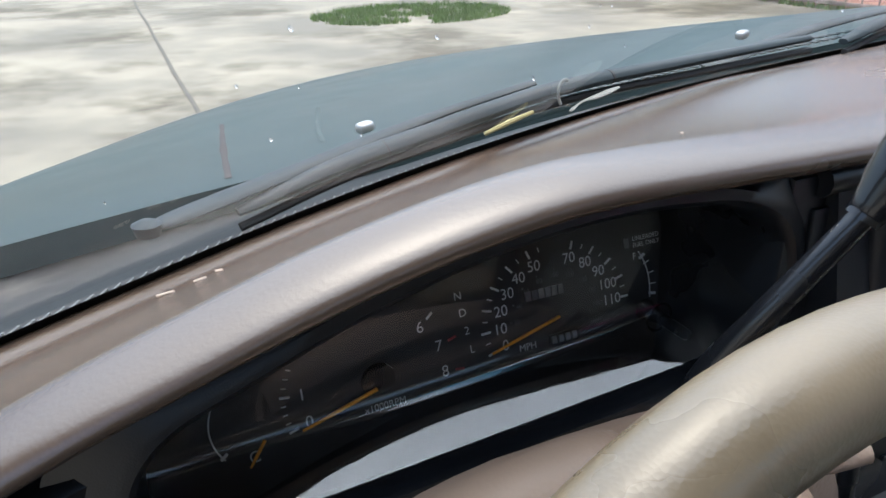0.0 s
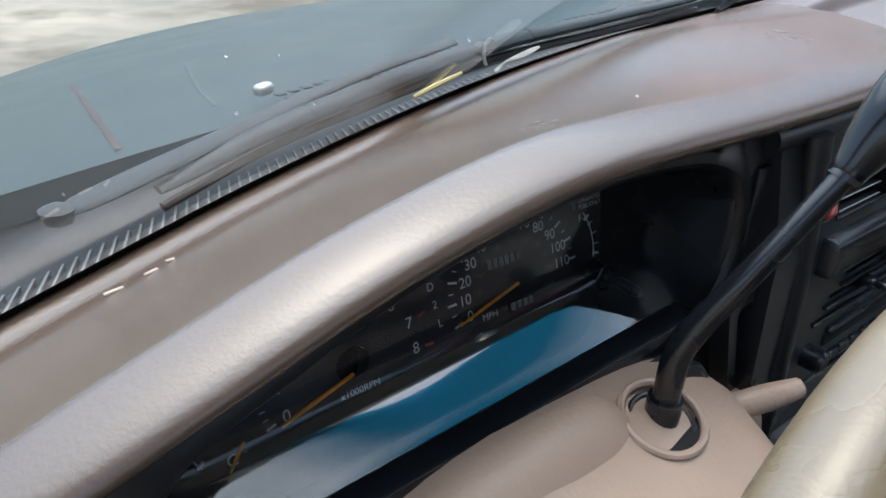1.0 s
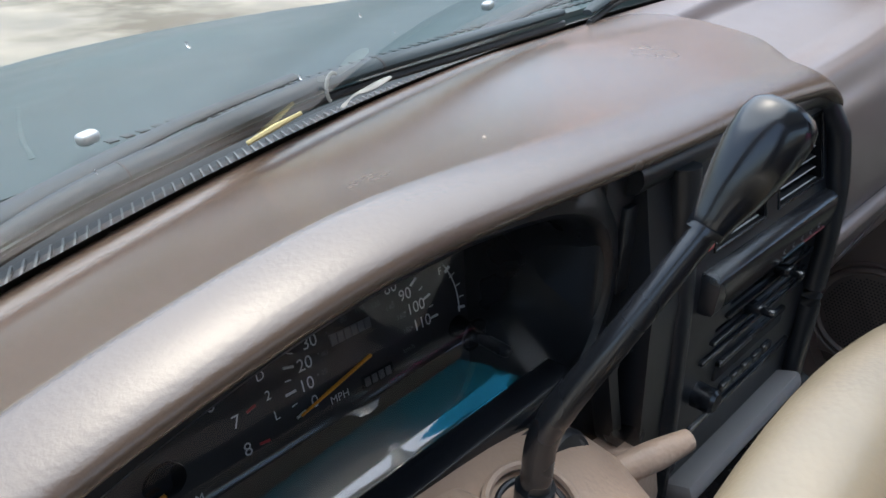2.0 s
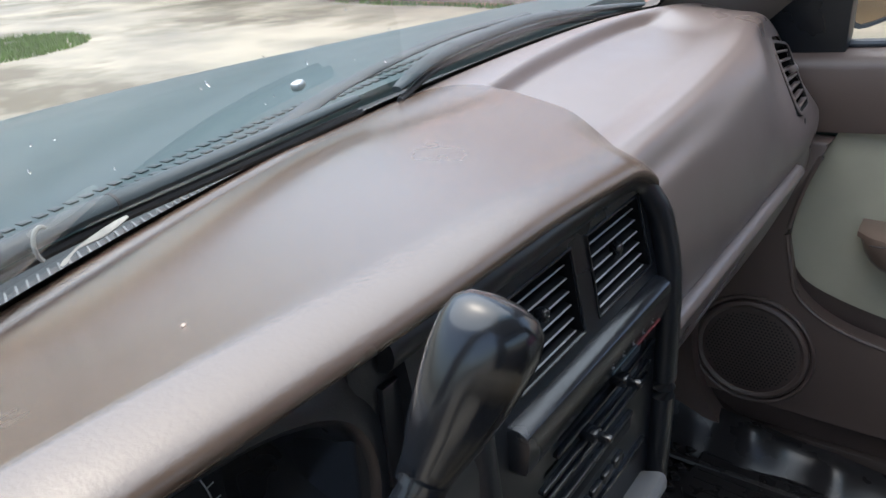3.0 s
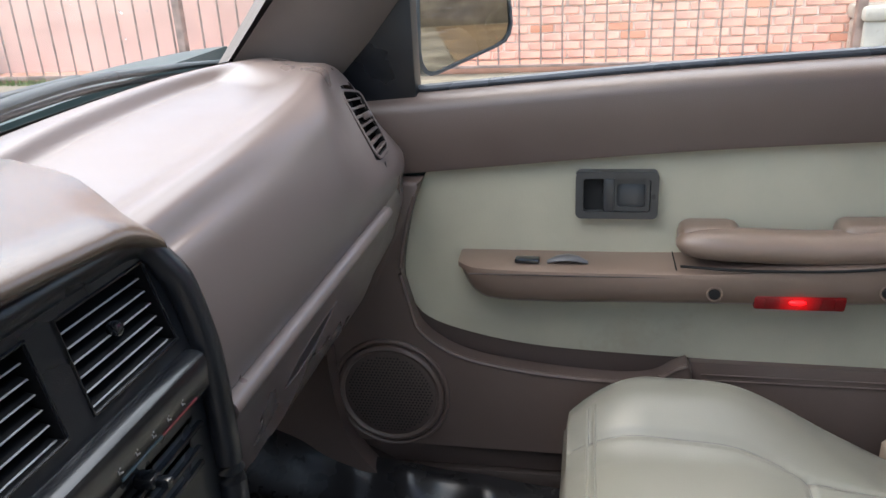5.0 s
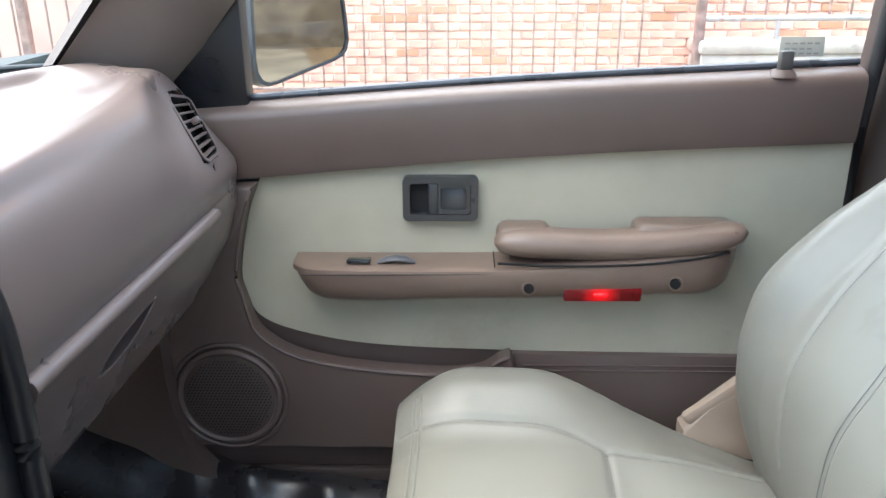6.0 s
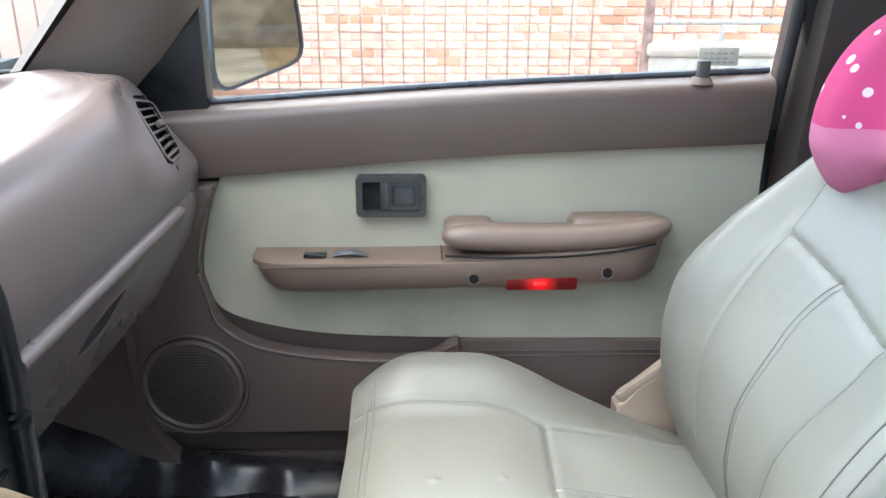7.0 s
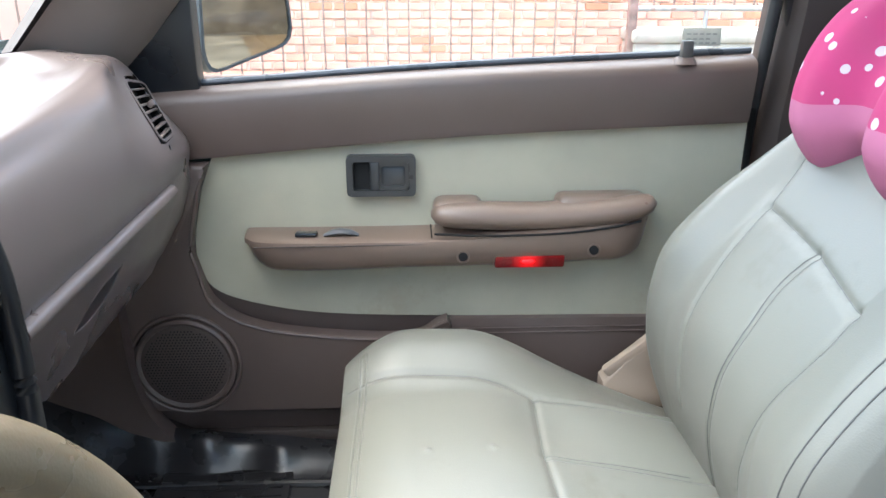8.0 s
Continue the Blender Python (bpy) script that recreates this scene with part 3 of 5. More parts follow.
# a plate with two openings for the air vents
levels = (1.045, 1.11, 1.15, 1.2, 1.21, VENT_LOW, VENT_TOP, 1.281)
rows = [[(x, face_y(z), z) for x in (-0.112 + 0.1 * max(0, 1.2 - z), -0.078, VENT_X[0], VENT_X[1], VENT_X[2], VENT_X[3] + VENT_SLANT * (VENT_TOP - z), spline(z, EDGE_Z, EDGE_X))] for z in levels]
rows = [[(r[0][0] - 0.001, r[0][1] + 0.03, r[0][2])] + r for r in rows]
bm = grid(rows)
bm.faces.ensure_lookup_table()
bmesh.ops.delete(bm, geom=[bm.faces[7 * 5 + 3], bm.faces[7 * 5 + 5]], context="FACES")
centre = part("centre_panel", bm, BLACK, dash, "black plastic centre panel")
bm = slab([(-0.1, 1.045), (0.122, 1.045), (0.122, 1.21), (0.1, 1.27), (-0.1, 1.27)], "y", 0.325, 0.05)
part("panel_back", bm, BLACK, centre)
bm = tube(smooth([(-0.12, 0.2985, 1.281), (-0.02, 0.298, 1.28), (0.06, 0.2975, 1.2795), (0.098, 0.2965, 1.279), (0.111, 0.294, 1.274), (0.117, 0.2885, 1.263), (0.1215, 0.283, 1.25), (0.1235, 0.278, 1.225), (0.1245, 0.2755, 1.2), (0.1255, 0.275, 1.15), (0.1255, 0.275, 1.11), (0.1245, 0.276, 1.043)], 60), 0.0085, 12)
part("edge_moulding", bm, BLACK, centre)


def vent_at(x0, x1, slant):
    """A hollow behind an opening, with thin slats and a middle knob."""
    y = face_y(VENT_LOW)
    lean = (face_y(VENT_TOP) - y) / (VENT_TOP - VENT_LOW)
    right = lambda z: x1 + slant * (VENT_TOP - z)
    lo, hi = VENT_LOW - 0.001, VENT_TOP + 0.001
    mouth = [Vector((x0 - 0.001, face_y(lo), lo)), Vector((right(lo) + 0.001, face_y(lo), lo)), Vector((right(hi) + 0.001, face_y(hi), hi)), Vector((x0 - 0.001, face_y(hi), hi))]
    bm = bmesh.new()
    front = [bm.verts.new(p + Vector((0, 0.0005, 0))) for p in mouth]
    deep = [bm.verts.new(p + Vector((0, 0.034, 0))) for p in mouth]
    for k in range(4):
        bm.faces.new((front[k], front[(k + 1) % 4], deep[(k + 1) % 4], deep[k]))
    bm.faces.new(deep)
    v = part("air_vent", bm, SLAT_BLACK, dash, "black louvred air vent")
    rim = tube([p + Vector((0, -0.0004, 0)) for p in mouth], 0.0011, 6, True, up=(0, 1, 0))
    part("vent_rim", rim, SATIN, v)
    for k in range(6):
        z = VENT_LOW + (VENT_TOP - VENT_LOW) * (k + 0.35) / 6
        w = right(z) - x0 - 0.002
        part("slat", box((w, 0.017, 0.0015), (x0 + 0.001 + w / 2, face_y(z) + 0.0115, z - 0.0012), 0.0006, (12, 0, 0)), SLAT_BLACK, v)
        part("slat_edge", box((w, 0.001, 0.0007), (x0 + 0.001 + w / 2, face_y(z) + 0.0028, z - 0.0028), 0.0004, (12, 0, 0)), SLAT_GLINT, v)
    zc = VENT_LOW + 0.0235
    part("vent_knob", box((0.0065, 0.008, 0.008), ((x0 + right(zc)) / 2, face_y(zc) + 0.0015, zc), 0.003), SATIN, v)
    return v


vent_at(VENT_X[0], VENT_X[1], 0.0)
vent_at(VENT_X[2], VENT_X[3], VENT_SLANT)
# visor ledge and heater controls
rows = [[(x, *p) for p in ((0.29, 1.2165), (0.2745, 1.2155), (0.2705, 1.213), (0.2695, 1.209), (0.2705, 1.195), (0.2715, 1.1925), (0.276, 1.1915), (0.292, 1.1915))] for x in (-0.063, -0.0605, 0.109, 0.112)]
rows[0] = [(x + 0.001, y + 0.004, 1.204 + (z - 1.204) * 0.8) for x, y, z in rows[0]]
part("ledge", grid(rows, (0, 0.03, 0)), SATIN, centre, "satin black visor over the heater controls")
for k in range(5):
    mark = part("mark", box((0.0008, 0.0006, 0.0026), (0.0285 + 0.0138 * k, 0.2701, 1.2), 0.0002, (0, -14, 0)), SILVER, centre)
    part("mark_stroke", box((0.0026, 0.0006, 0.0008), (0.0302 + 0.0138 * k, 0.2701, 1.1989), 0.0002, (0, 20, 0)), SILVER, mark)
    part("mark_dot", box((0.0011, 0.0006, 0.0011), (0.0297 + 0.0138 * k, 0.2701, 1.2016), 0.0004), SILVER, mark)
# upright moulding between the instruments and the centre panel
part("pillar_moulding", tube(smooth([(-0.083, 0.29, 1.28), (-0.081, 0.286, 1.24), (-0.077, 0.283, 1.18), (-0.073, 0.282, 1.11), (-0.07, 0.282, 1.045)], 20), 0.0085, 12), BLACK, centre)
heater = part("heater_panel", box((0.16, 0.008, 0.034), (0.034, 0.285, 1.172), 0.003), BLACK, centre, "black heater control panel with a red line")
part("red_line", box((0.034, 0.0008, 0.0013), (0.081, 0.2703, 1.1948), 0.0003), LINE_RED, heater)
part("blue_line", box((0.034, 0.0008, 0.0013), (0.047, 0.2703, 1.1948), 0.0003), BLUE, heater)
for x, z, w in ((0.045, 1.178, 0.12), (0.035, 1.1655, 0.13)):
    part("slot", box((w, 0.002, 0.004), (x, 0.2805, z), 0.0005), VOID, heater)
    part("slot_bar", box((w + 0.01, 0.006, 0.0028), (x, 0.279, z - 0.006), 0.001), SATIN, heater)
for x, z in ((0.052, 1.178), (0.014, 1.1655)):
    lever = part("slider", box((0.009, 0.012, 0.007), (x, 0.2755, z), 0.002), SATIN, heater)
    part("slider_tip", box((0.005, 0.01, 0.005), (x, 0.267, z), 0.0015), SATIN, lever)
radio = part("radio", box((0.165, 0.012, 0.052), (0.03, 0.286, 1.124), 0.003), BLACK, centre, "black car radio with slots and buttons")
part("cassette_slot", box((0.1, 0.004, 0.011), (0.03, 0.2795, 1.13), 0.001), VOID, radio)
part("cassette_flap", box((0.098, 0.004, 0.004), (0.03, 0.278, 1.137), 0.001), SATIN, radio)
for sx in (-0.04,):
    part("radio_knob", tube([(sx, 0.283, 1.126), (sx, 0.268, 1.126), (sx, 0.266, 1.126)], [0.0085, 0.008, 0.006], 16, up=(0, 0, 1)), SATIN, radio)
for k in range(5):
    part("radio_button", box((0.013, 0.006, 0.007), (0.0 + 0.0155 * k, 0.279, 1.112), 0.0015), SATIN, radio)
part("radio_bar", box((0.15, 0.007, 0.003), (0.03, 0.28, 1.15), 0.001), SATIN, centre)
part("radio_bar", box((0.15, 0.007, 0.003), (0.03, 0.28, 1.1), 0.001), SATIN, centre)
part("ash_tray", box((0.172, 0.034, 0.013), (0.026, 0.277, 1.0625), 0.005, (-22, 0, 0)), SILVER, centre, "silver-grey satin ash tray front")
# hazard switch beside the driver's vent
sw = part("hazard_switch", box((0.0185, 0.008, 0.036), (-0.062, face_y(1.24) + 0.002, 1.242), 0.003, (-11, 0, 0)), SATIN, centre)
part("hazard_button", box((0.012, 0.006, 0.011), (-0.061, face_y(1.2345) - 0.002, 1.2345), 0.0015, (-11, 0, 0)), RED, sw, "faded red button")
part("switch_lamp", box((0.012, 0.004, 0.004), (-0.063, face_y(1.253) - 0.003, 1.2535), 0.001, (-11, 0, 0)), ASH, sw)
part("warning_triangle", slab([(-0.0645, 1.232), (-0.0575, 1.232), (-0.061, 1.238)], "y", face_y(1.2345) - 0.006, 0.002), TRIANGLE, sw)

# black surround of the instruments, with a deep rounded opening
OPEN = [(-0.43, 1.158), (-0.36, 1.163), (-0.29, 1.167), (-0.22, 1.171), (-0.165, 1.176), (-0.138, 1.205), (-0.131, 1.235), (-0.142, 1.262), (-0.17, 1.277), (-0.21, 1.283),
        (-0.25, 1.284), (-0.3, 1.279), (-0.35, 1.267), (-0.4, 1.249), (-0.43, 1.236), (-0.444, 1.215), (-0.444, 1.185)]
mouth = [tuple(p) for p in smooth(OPEN + [OPEN[0]], 96)[:-1]]
bm = bmesh.new()
loops = []
for grow, y in ((0.03, 0.306), (0.008, 0.2965), (0.003, 0.2955), (0.0, 0.298), (-0.001, 0.3025), (-0.002, 0.3075), (-0.004, 0.33), (-0.007, 0.35), (-0.007, 0.39)):
    loop = []
    for k, (x, z) in enumerate(mouth):
        a, b = Vector(mouth[k - 1]), Vector(mouth[(k + 1) % 96])
        n = Vector(((b - a).y, -(b - a).x)).normalized()
        low = min(1.0, max(0.0, (1.212 - z) / 0.02))
        dz = -0.036 * low * min(1, max(0, (y - 0.298) / 0.0095))
        top = lip(x) - 0.002
        loop.append((x + n.x * grow, y, min(z + n.y * grow, top, under_pad(x, y) if y > 0.31 else 9) + dz))
    loops.append(loop)
add_grid(bm, loops, closed=True)
surround = part("instrument_surround", bm, BLACK, dash, "black plastic instrument surround")
bm = slab([(-0.62, 1.0), (-0.47, 1.225), (-0.425, 1.154), (-0.36, 1.159), (-0.15, 1.17), (-0.1, 1.17), (-0.09, 1.0)], "y", 0.3005, 0.008, 0.003)
part("lower_trim", bm, SATIN, dash, "satin black trim under the instruments")
rows = []
for k in range(21):
    x = -0.44 + 0.315 * k / 20
    e = 1.1753 + 0.05 * (x + 0.3)
    rows.append([(x, 0.3195, e - 0.004), (x, 0.3185, e), (x, 0.305, e + 0.0005), (x, 0.3025, e - 0.0005), (x, 0.3015, e - 0.003), (x, 0.3005, e - 0.03)])
part("ledge_trim", grid(rows), SATIN, dash, "glossy black ledge below the instrument lens")
part("side_trim", slab([(-0.136, 1.284), (-0.1, 1.284), (-0.09, 1.17), (-0.136, 1.17)], "y", 0.2985, 0.05, 0.003), BLACK, dash)
part("blank_switch", box((0.02, 0.004, 0.046), (-0.112, 0.2975, 1.244), 0.001), BLACK, dash)
part("left_switch_panel", slab([(-0.62, 1.09), (-0.62, 1.16), (-0.5, 1.215), (-0.45, 1.235), (-0.45, 1.09)], "y", 0.3, 0.05, 0.006), BLACK, dash)
# open cubby beside the column
lean_in = lambda pts: [(x - 0.3 * (z - 1.157), z) for x, z in pts]
bm = ring(lean_in(rounded(0.052, 0.076, 0.012, cx=-0.099, cy=1.157)), lean_in(rounded(0.038, 0.06, 0.008, cx=-0.098, cy=1.157)), "y", 0.288, 0.05)
part("cubby", bm, BLACK, dash, "small open cubby in the black trim")
part("cubby_back", box((0.056, 0.004, 0.066), (-0.098, 0.335, 1.155)), BLACK, dash)
part("cubby_label", box((0.02, 0.001, 0.03), (-0.102, 0.331, 1.162), 0.0003), ASH, dash)
part("knee_panel", slab([(-0.124, 1.125), (-0.092, 1.122), (-0.07, 1.075), (-0.07, 1.02), (-0.15, 1.02), (-0.15, 1.11)], "y", 0.276, 0.05, 0.006), SHROUD, dash)

# ---- instrument cluster ----
cluster = thing("instrument_cluster", (-0.25, 0.39, 1.15), "black instrument cluster with orange needles and white figures", "instrument cluster")


def dial(x, z, lift=0.0):
    return Vector((x, 0.372 + (z - 1.19) * 0.3 - lift, z))


TILT = math.degrees(math.atan(0.3))
bm = grid([[dial(x, 1.14 + (under_pad(x, 0.395) - 0.004 - 1.14) * k / 6) for k in range(7)] for x in [-0.45 + 0.34 * j / 20 for j in range(21)]], (0, 0.006, 0))
part("dial_plate", bm, DIAL, cluster)


def letters(text, x, z, size, mat, lift=0.0008, lean=0.0):
    cu = bpy.data.curves.new("figure", "FONT")
    cu.body, cu.size, cu.align_x, cu.align_y = text, size, "CENTER", "CENTER"
    ob = bpy.data.objects.new("figure", cu)
    scene.collection.objects.link(ob)
    bpy.context.view_layer.update()
    me = bpy.data.meshes.new_from_object(ob)
    bpy.data.objects.remove(ob)
    me.transform(Matrix.Translation(dial(x, z, lift)) @ pose(0, 0, 0, 90 - TILT, 0, 0) @ pose(0, 0, 0, 0, 0, lean))
    me.materials.append(mat)
    fig = new("figure", me)
    fig.parent = cluster
    fig.matrix_parent_inverse = cluster.matrix_world.inverted()


DIAL_FLAT = 0.8  # the scales are ovals, wider than high


def tick(cx, cz, angle, r0, r1, width, mat):
    a = radians(angle)
    p, q = dial(cx + r0 * math.cos(a), cz + DIAL_FLAT * r0 * math.sin(a), 0.0006), dial(cx + r1 * math.cos(a), cz + DIAL_FLAT * r1 * math.sin(a), 0.0006)
    part("tick", tube([p, q], width / 2, 6), mat, cluster)


def needle(cx, cz, angle, length, width):
    a = radians(angle)
    pts = [dial(cx + r * math.cos(a), cz + DIAL_FLAT * r * math.sin(a), 0.004) for r in (0.0, length * 0.6, length)]
    part("needle", tube(pts, [width / 2, width / 2, width / 3], 8), ORANGE, cluster, "orange needle")


SX, SZ = -0.216, 1.196
for k in range(12):
    if k in (6,):
        continue
    a = 199 - 18.1 * k
    letters(str(10 * k), SX + 0.037 * math.cos(radians(a)), SZ + DIAL_FLAT * 0.037 * math.sin(radians(a)), 0.0085, FIGURE)
    tick(SX, SZ, a, 0.043, 0.0485, 0.0013, FIGURE)
    if k < 11:
        tick(SX, SZ, a - 9, 0.0445, 0.0475, 0.0006, FIGURE)
for k in range(1, 10):
    a = 199 - 11.25 * 2 * k * 0.98
    letters(str(20 * k), SX + 0.0265 * math.cos(radians(a)), SZ + DIAL_FLAT * 0.0265 * math.sin(radians(a)), 0.004, FAINT)
    tick(SX, SZ, a, 0.0296, 0.0304, 0.0009, FAINT)
letters("MPH", -0.2375, 1.1825, 0.0056, FIGURE)
letters("km/h", -0.191, 1.187, 0.004, FAINT)
needle(SX - 0.001, SZ, 196, 0.046, 0.0018)
for k in range(6):
    part("odometer_digit", box((0.0034, 0.0008, 0.0052), dial(-0.2335 + 0.0042 * k, 1.209, 0.0008), 0, (-TILT, 0, 0)), FAINT if k % 2 else ASH, cluster)
part("trip_window", box((0.02, 0.0008, 0.006), dial(-0.2135, 1.1825, 0.0005), 0, (-TILT, 0, 0)), VOID, cluster)
for k in range(4):
    part("trip_digit", box((0.003, 0.0008, 0.0042), dial(-0.2205 + 0.0045 * k, 1.1825, 0.0012), 0, (-TILT, 0, 0)), ASH, cluster)
TX, TZ = -0.3265, 1.1855
for k in (0, 1, 6, 7, 8):
    a = 198 - 25.6 * k
    letters(str(k), TX + 0.0385 * math.cos(radians(a)), TZ + DIAL_FLAT * 0.0385 * math.sin(radians(a)), 0.0085, FIGURE)
for k in range(9):
    if k in (2, 3, 4, 5):
        continue
    a = 198 - 25.6 * k
    tick(TX, TZ, a, 0.0445, 0.0495, 0.0013, RED if k > 6 else FIGURE)
    if k < 6:
        for j in range(1, 4):
            tick(TX, TZ, a - 6.4 * j, 0.0465, 0.049, 0.0006, FIGURE)
letters("x1000RPM", -0.3235, 1.1735, 0.0052, FIGURE)
needle(TX - 0.001, TZ - 0.001, 197, 0.042, 0.002)
part("hub_disc", tube([dial(TX + 0.001, TZ + 0.002, 0.0002), dial(TX + 0.001, TZ + 0.002, 0.0022)], 0.009, 24), BLACK, cluster)
for txt, x, z in (("N", -0.2755, 1.218), ("D", -0.274, 1.209), ("2", -0.2728, 1.1994), ("L", -0.2711, 1.1893)):
    letters(txt, x, z, 0.0062, FIGURE)
letters("C", -0.3915, 1.167, 0.008, FIGURE)
needle(-0.386, 1.1755, 237, 0.016, 0.0016)
pts = [dial(-0.388 + 0.022 * math.cos(a), 1.1835 + 0.022 * math.sin(a), 0.0008) for a in [radians(130 + 6 * k) for k in range(16)]]
part("gauge_arc", tube(pts, 0.0004, 5), FIGURE, cluster)
tick(-0.388, 1.1835, 222, 0.021, 0.0255, 0.0016, FIGURE)
letters("F", -0.16, 1.2165, 0.0058, FIGURE)
pts = [dial(-0.185 + 0.034 * math.cos(a), 1.2 + 0.034 * math.sin(a), 0.0008) for a in [radians(-14 + 4 * k) for k in range(13)]]
part("gauge_arc", tube(pts, 0.0004, 5), FIGURE, cluster)
for a, w in ((-13, 0.0016), (-2, 0.0006), (11, 0.0006), (24, 0.0006), (33, 0.0018)):
    tick(-0.185, 1.2, a, 0.034, 0.0385, w, FIGURE)
letters("E", -0.1535, 1.186, 0.0058, FAINT)
letters("UNLEADED", -0.1505, 1.2265, 0.0038, FIGURE)
letters("FUEL ONLY", -0.1505, 1.2228, 0.0038, FIGURE)
part("pump_symbol", box((0.003, 0.0008, 0.0055), dial(-0.1645, 1.2248, 0.0006), 0, (-TILT, 0, 0)), FAINT, cluster)
# clear lens: upright, with a straight foot that leans back like a ledge, and the trip knob that comes through it
prof = [(0.308, -0.0067), (0.318, 0.0)] + [tuple(p) for p in smooth([(0.318, 0.0), (0.324, 0.0041), (0.33, 0.0084), (0.336, 0.0129), (0.34, 0.0161), (0.3428, 0.0188), (0.3446, 0.0222), (0.3455, 0.0265), (0.3458, 0.033)], 60)[1:]] + [(0.3458, 0.045), (0.3455, 0.08), (0.345, 0.12)]
bend = next(k for k, p in enumerate(prof) if p[0] > 0.3425)
for name, stretch, mat, words in (("lens", prof[bend:], LENS, "clear plastic lens"), ("lens_foot", prof[:bend + 1], LENS_FOOT, "glossy sloping foot of the lens")):
    clear = part(name, grid([[(x, p[0], min(1.1755 + 0.05 * (x + 0.3) + p[1], under_pad(x, p[0]))) for p in stretch] for x in [-0.45 + 0.33 * k / 24 for k in range(25)]]), mat, cluster, words)
    clear.visible_shadow = False
knob = part("trip_knob", tube([(-0.16, 0.366, 1.1885), (-0.16, 0.352, 1.189), (-0.16, 0.331, 1.189), (-0.16, 0.329, 1.189)], [0.0065, 0.0035, 0.0033, 0.002], 14), BLACK, cluster)
pts = [Vector((-0.16 + 0.0085 * math.cos(a), 0.3535, 1.189 + 0.0085 * math.sin(a))) for a in [2 * math.pi * k / 28 for k in range(28)]]
part("trip_ring", tube(pts, 0.0008, 6, True, up=(0, 1, 0)), BLACK, cluster)
# ---- steering column cover ----
column = thing("steering_column", (-0.26, 0.2, 0.9), "brown plastic steering column cover with a round lever hole", "steering column")
rows = []
for i in range(25):
    a = radians(-15 + 210 * i / 24)
    row = []
    for y, w, h, zc in ((0.31, 0.125, 0.062, 1.112), (0.295, 0.128, 0.066, 1.112), (0.27, 0.128, 0.068, 1.108), (0.22, 0.118, 0.066, 1.09), (0.18, 0.1, 0.06, 1.075), (0.16, 0.085, 0.052, 1.065)):
        c, s = math.cos(a), math.sin(a)
        row.append((-0.262 + w * abs(c) ** 0.7 * (1 if c > 0 else -1), y, zc + h * abs(s) ** 0.7 * (1 if s > 0 else -1)))
    rows.append(row)
part("upper_cover", grid(rows, (0, 0, -0.004)), SHROUD, column)
rows = []
for i in range(25):
    x = -0.375 + 0.147 * i / 24
    zt = spline(x, (-0.375, -0.339, -0.313, -0.27, -0.245, -0.234, -0.228), (1.168, 1.178, 1.183, 1.187, 1.184, 1.176, 1.16))
    rows.append([(x, 0.293, zt - 0.03), (x, 0.2925, zt - 0.006), (x, 0.29, zt - 0.001), (x, 0.283, zt), (x, 0.272, zt - 0.003), (x, 0.262, zt - 0.014), (x, 0.256, zt - 0.03)])
part("rear_collar", grid(rows), SHROUD, column)
for r, w, z in ((0.0215, 0.0022, 1.1735), (0.0165, 0.0016, 1.171), (0.013, 0.0012, 1.169)):
    part("lever_ring", tube([Vector((-0.221 + r * math.cos(a), 0.265 + 0.9 * r * math.sin(a), z + 0.3 * r * math.sin(a))) for a in [2 * math.pi * k / 32 for k in range(32)]], w, 8, True), SHROUD if w > 0.002 else BLACK, column)
part("lever_hole", tube([(-0.221, 0.265, 1.14), (-0.221, 0.265, 1.1685)], 0.0205, 24), VOID, column)
# ignition barrel beside the lever, facing the driver
barrel = part("ignition_barrel", tube([(-0.176, 0.305, 1.148), (-0.1765, 0.279, 1.157), (-0.1765, 0.277, 1.1575)], [0.0185, 0.0185, 0.0165], 28, up=(0, 0, 1)), BLACK, column, "black ignition lock barrel")
for r, w in ((0.0135, 0.0014), (0.0085, 0.001)):
    part("barrel_ring", tube([Vector((-0.1765 + r * math.cos(a), 0.2775 + 0.33 * r * math.sin(a), 1.158 + 0.944 * r * math.sin(a))) for a in [2 * math.pi * k / 28 for k in range(28)]], w, 6, True, up=(0, 1, 0)), ASH, barrel)
part("key_slot", box((0.002, 0.003, 0.009), (-0.1765, 0.2765, 1.158), 0.0005, (-19, 0, 20)), VOID, barrel)
part("stalk", tube([(-0.15, 0.275, 1.135), (-0.12, 0.262, 1.14), (-0.1, 0.255, 1.142)], [0.008, 0.008, 0.006], 12), SHROUD, column)

# ---- steering wheel ----
wheel = thing("steering_wheel", (-0.275, 0.107, 1.13), "beige vinyl steering wheel with a grained rim", "steering wheel")
W = pose(-0.275, 0.107, 1.13, -15, 0, 0)
part("rim", tube([W @ Vector((0.183 * math.sin(a), 0, 0.183 * math.cos(a))) for a in [2 * math.pi * k / 96 for k in range(96)]], 0.0153, 20, True, up=(0.1, 0.9, 0.4)), RIM, wheel)
part("hub", box((0.16, 0.04, 0.1), (-0.275, 0.107, 1.12), 0.018, (-15, 0, 0), segments=3), RIM, wheel)
for sx in (-1, 1):
    part("spoke", tube([W @ Vector((sx * 0.06, 0.01, -0.02)), W @ Vector((sx * 0.13, 0.008, -0.03)), W @ Vector((sx * 0.18, 0, -0.045))], [0.02, 0.016, 0.014], 12, flat=0.7), RIM, wheel)
part("column_shaft", tube([(-0.27, 0.13, 1.11), (-0.265, 0.19, 1.09)], 0.03, 16), BLACK, wheel)

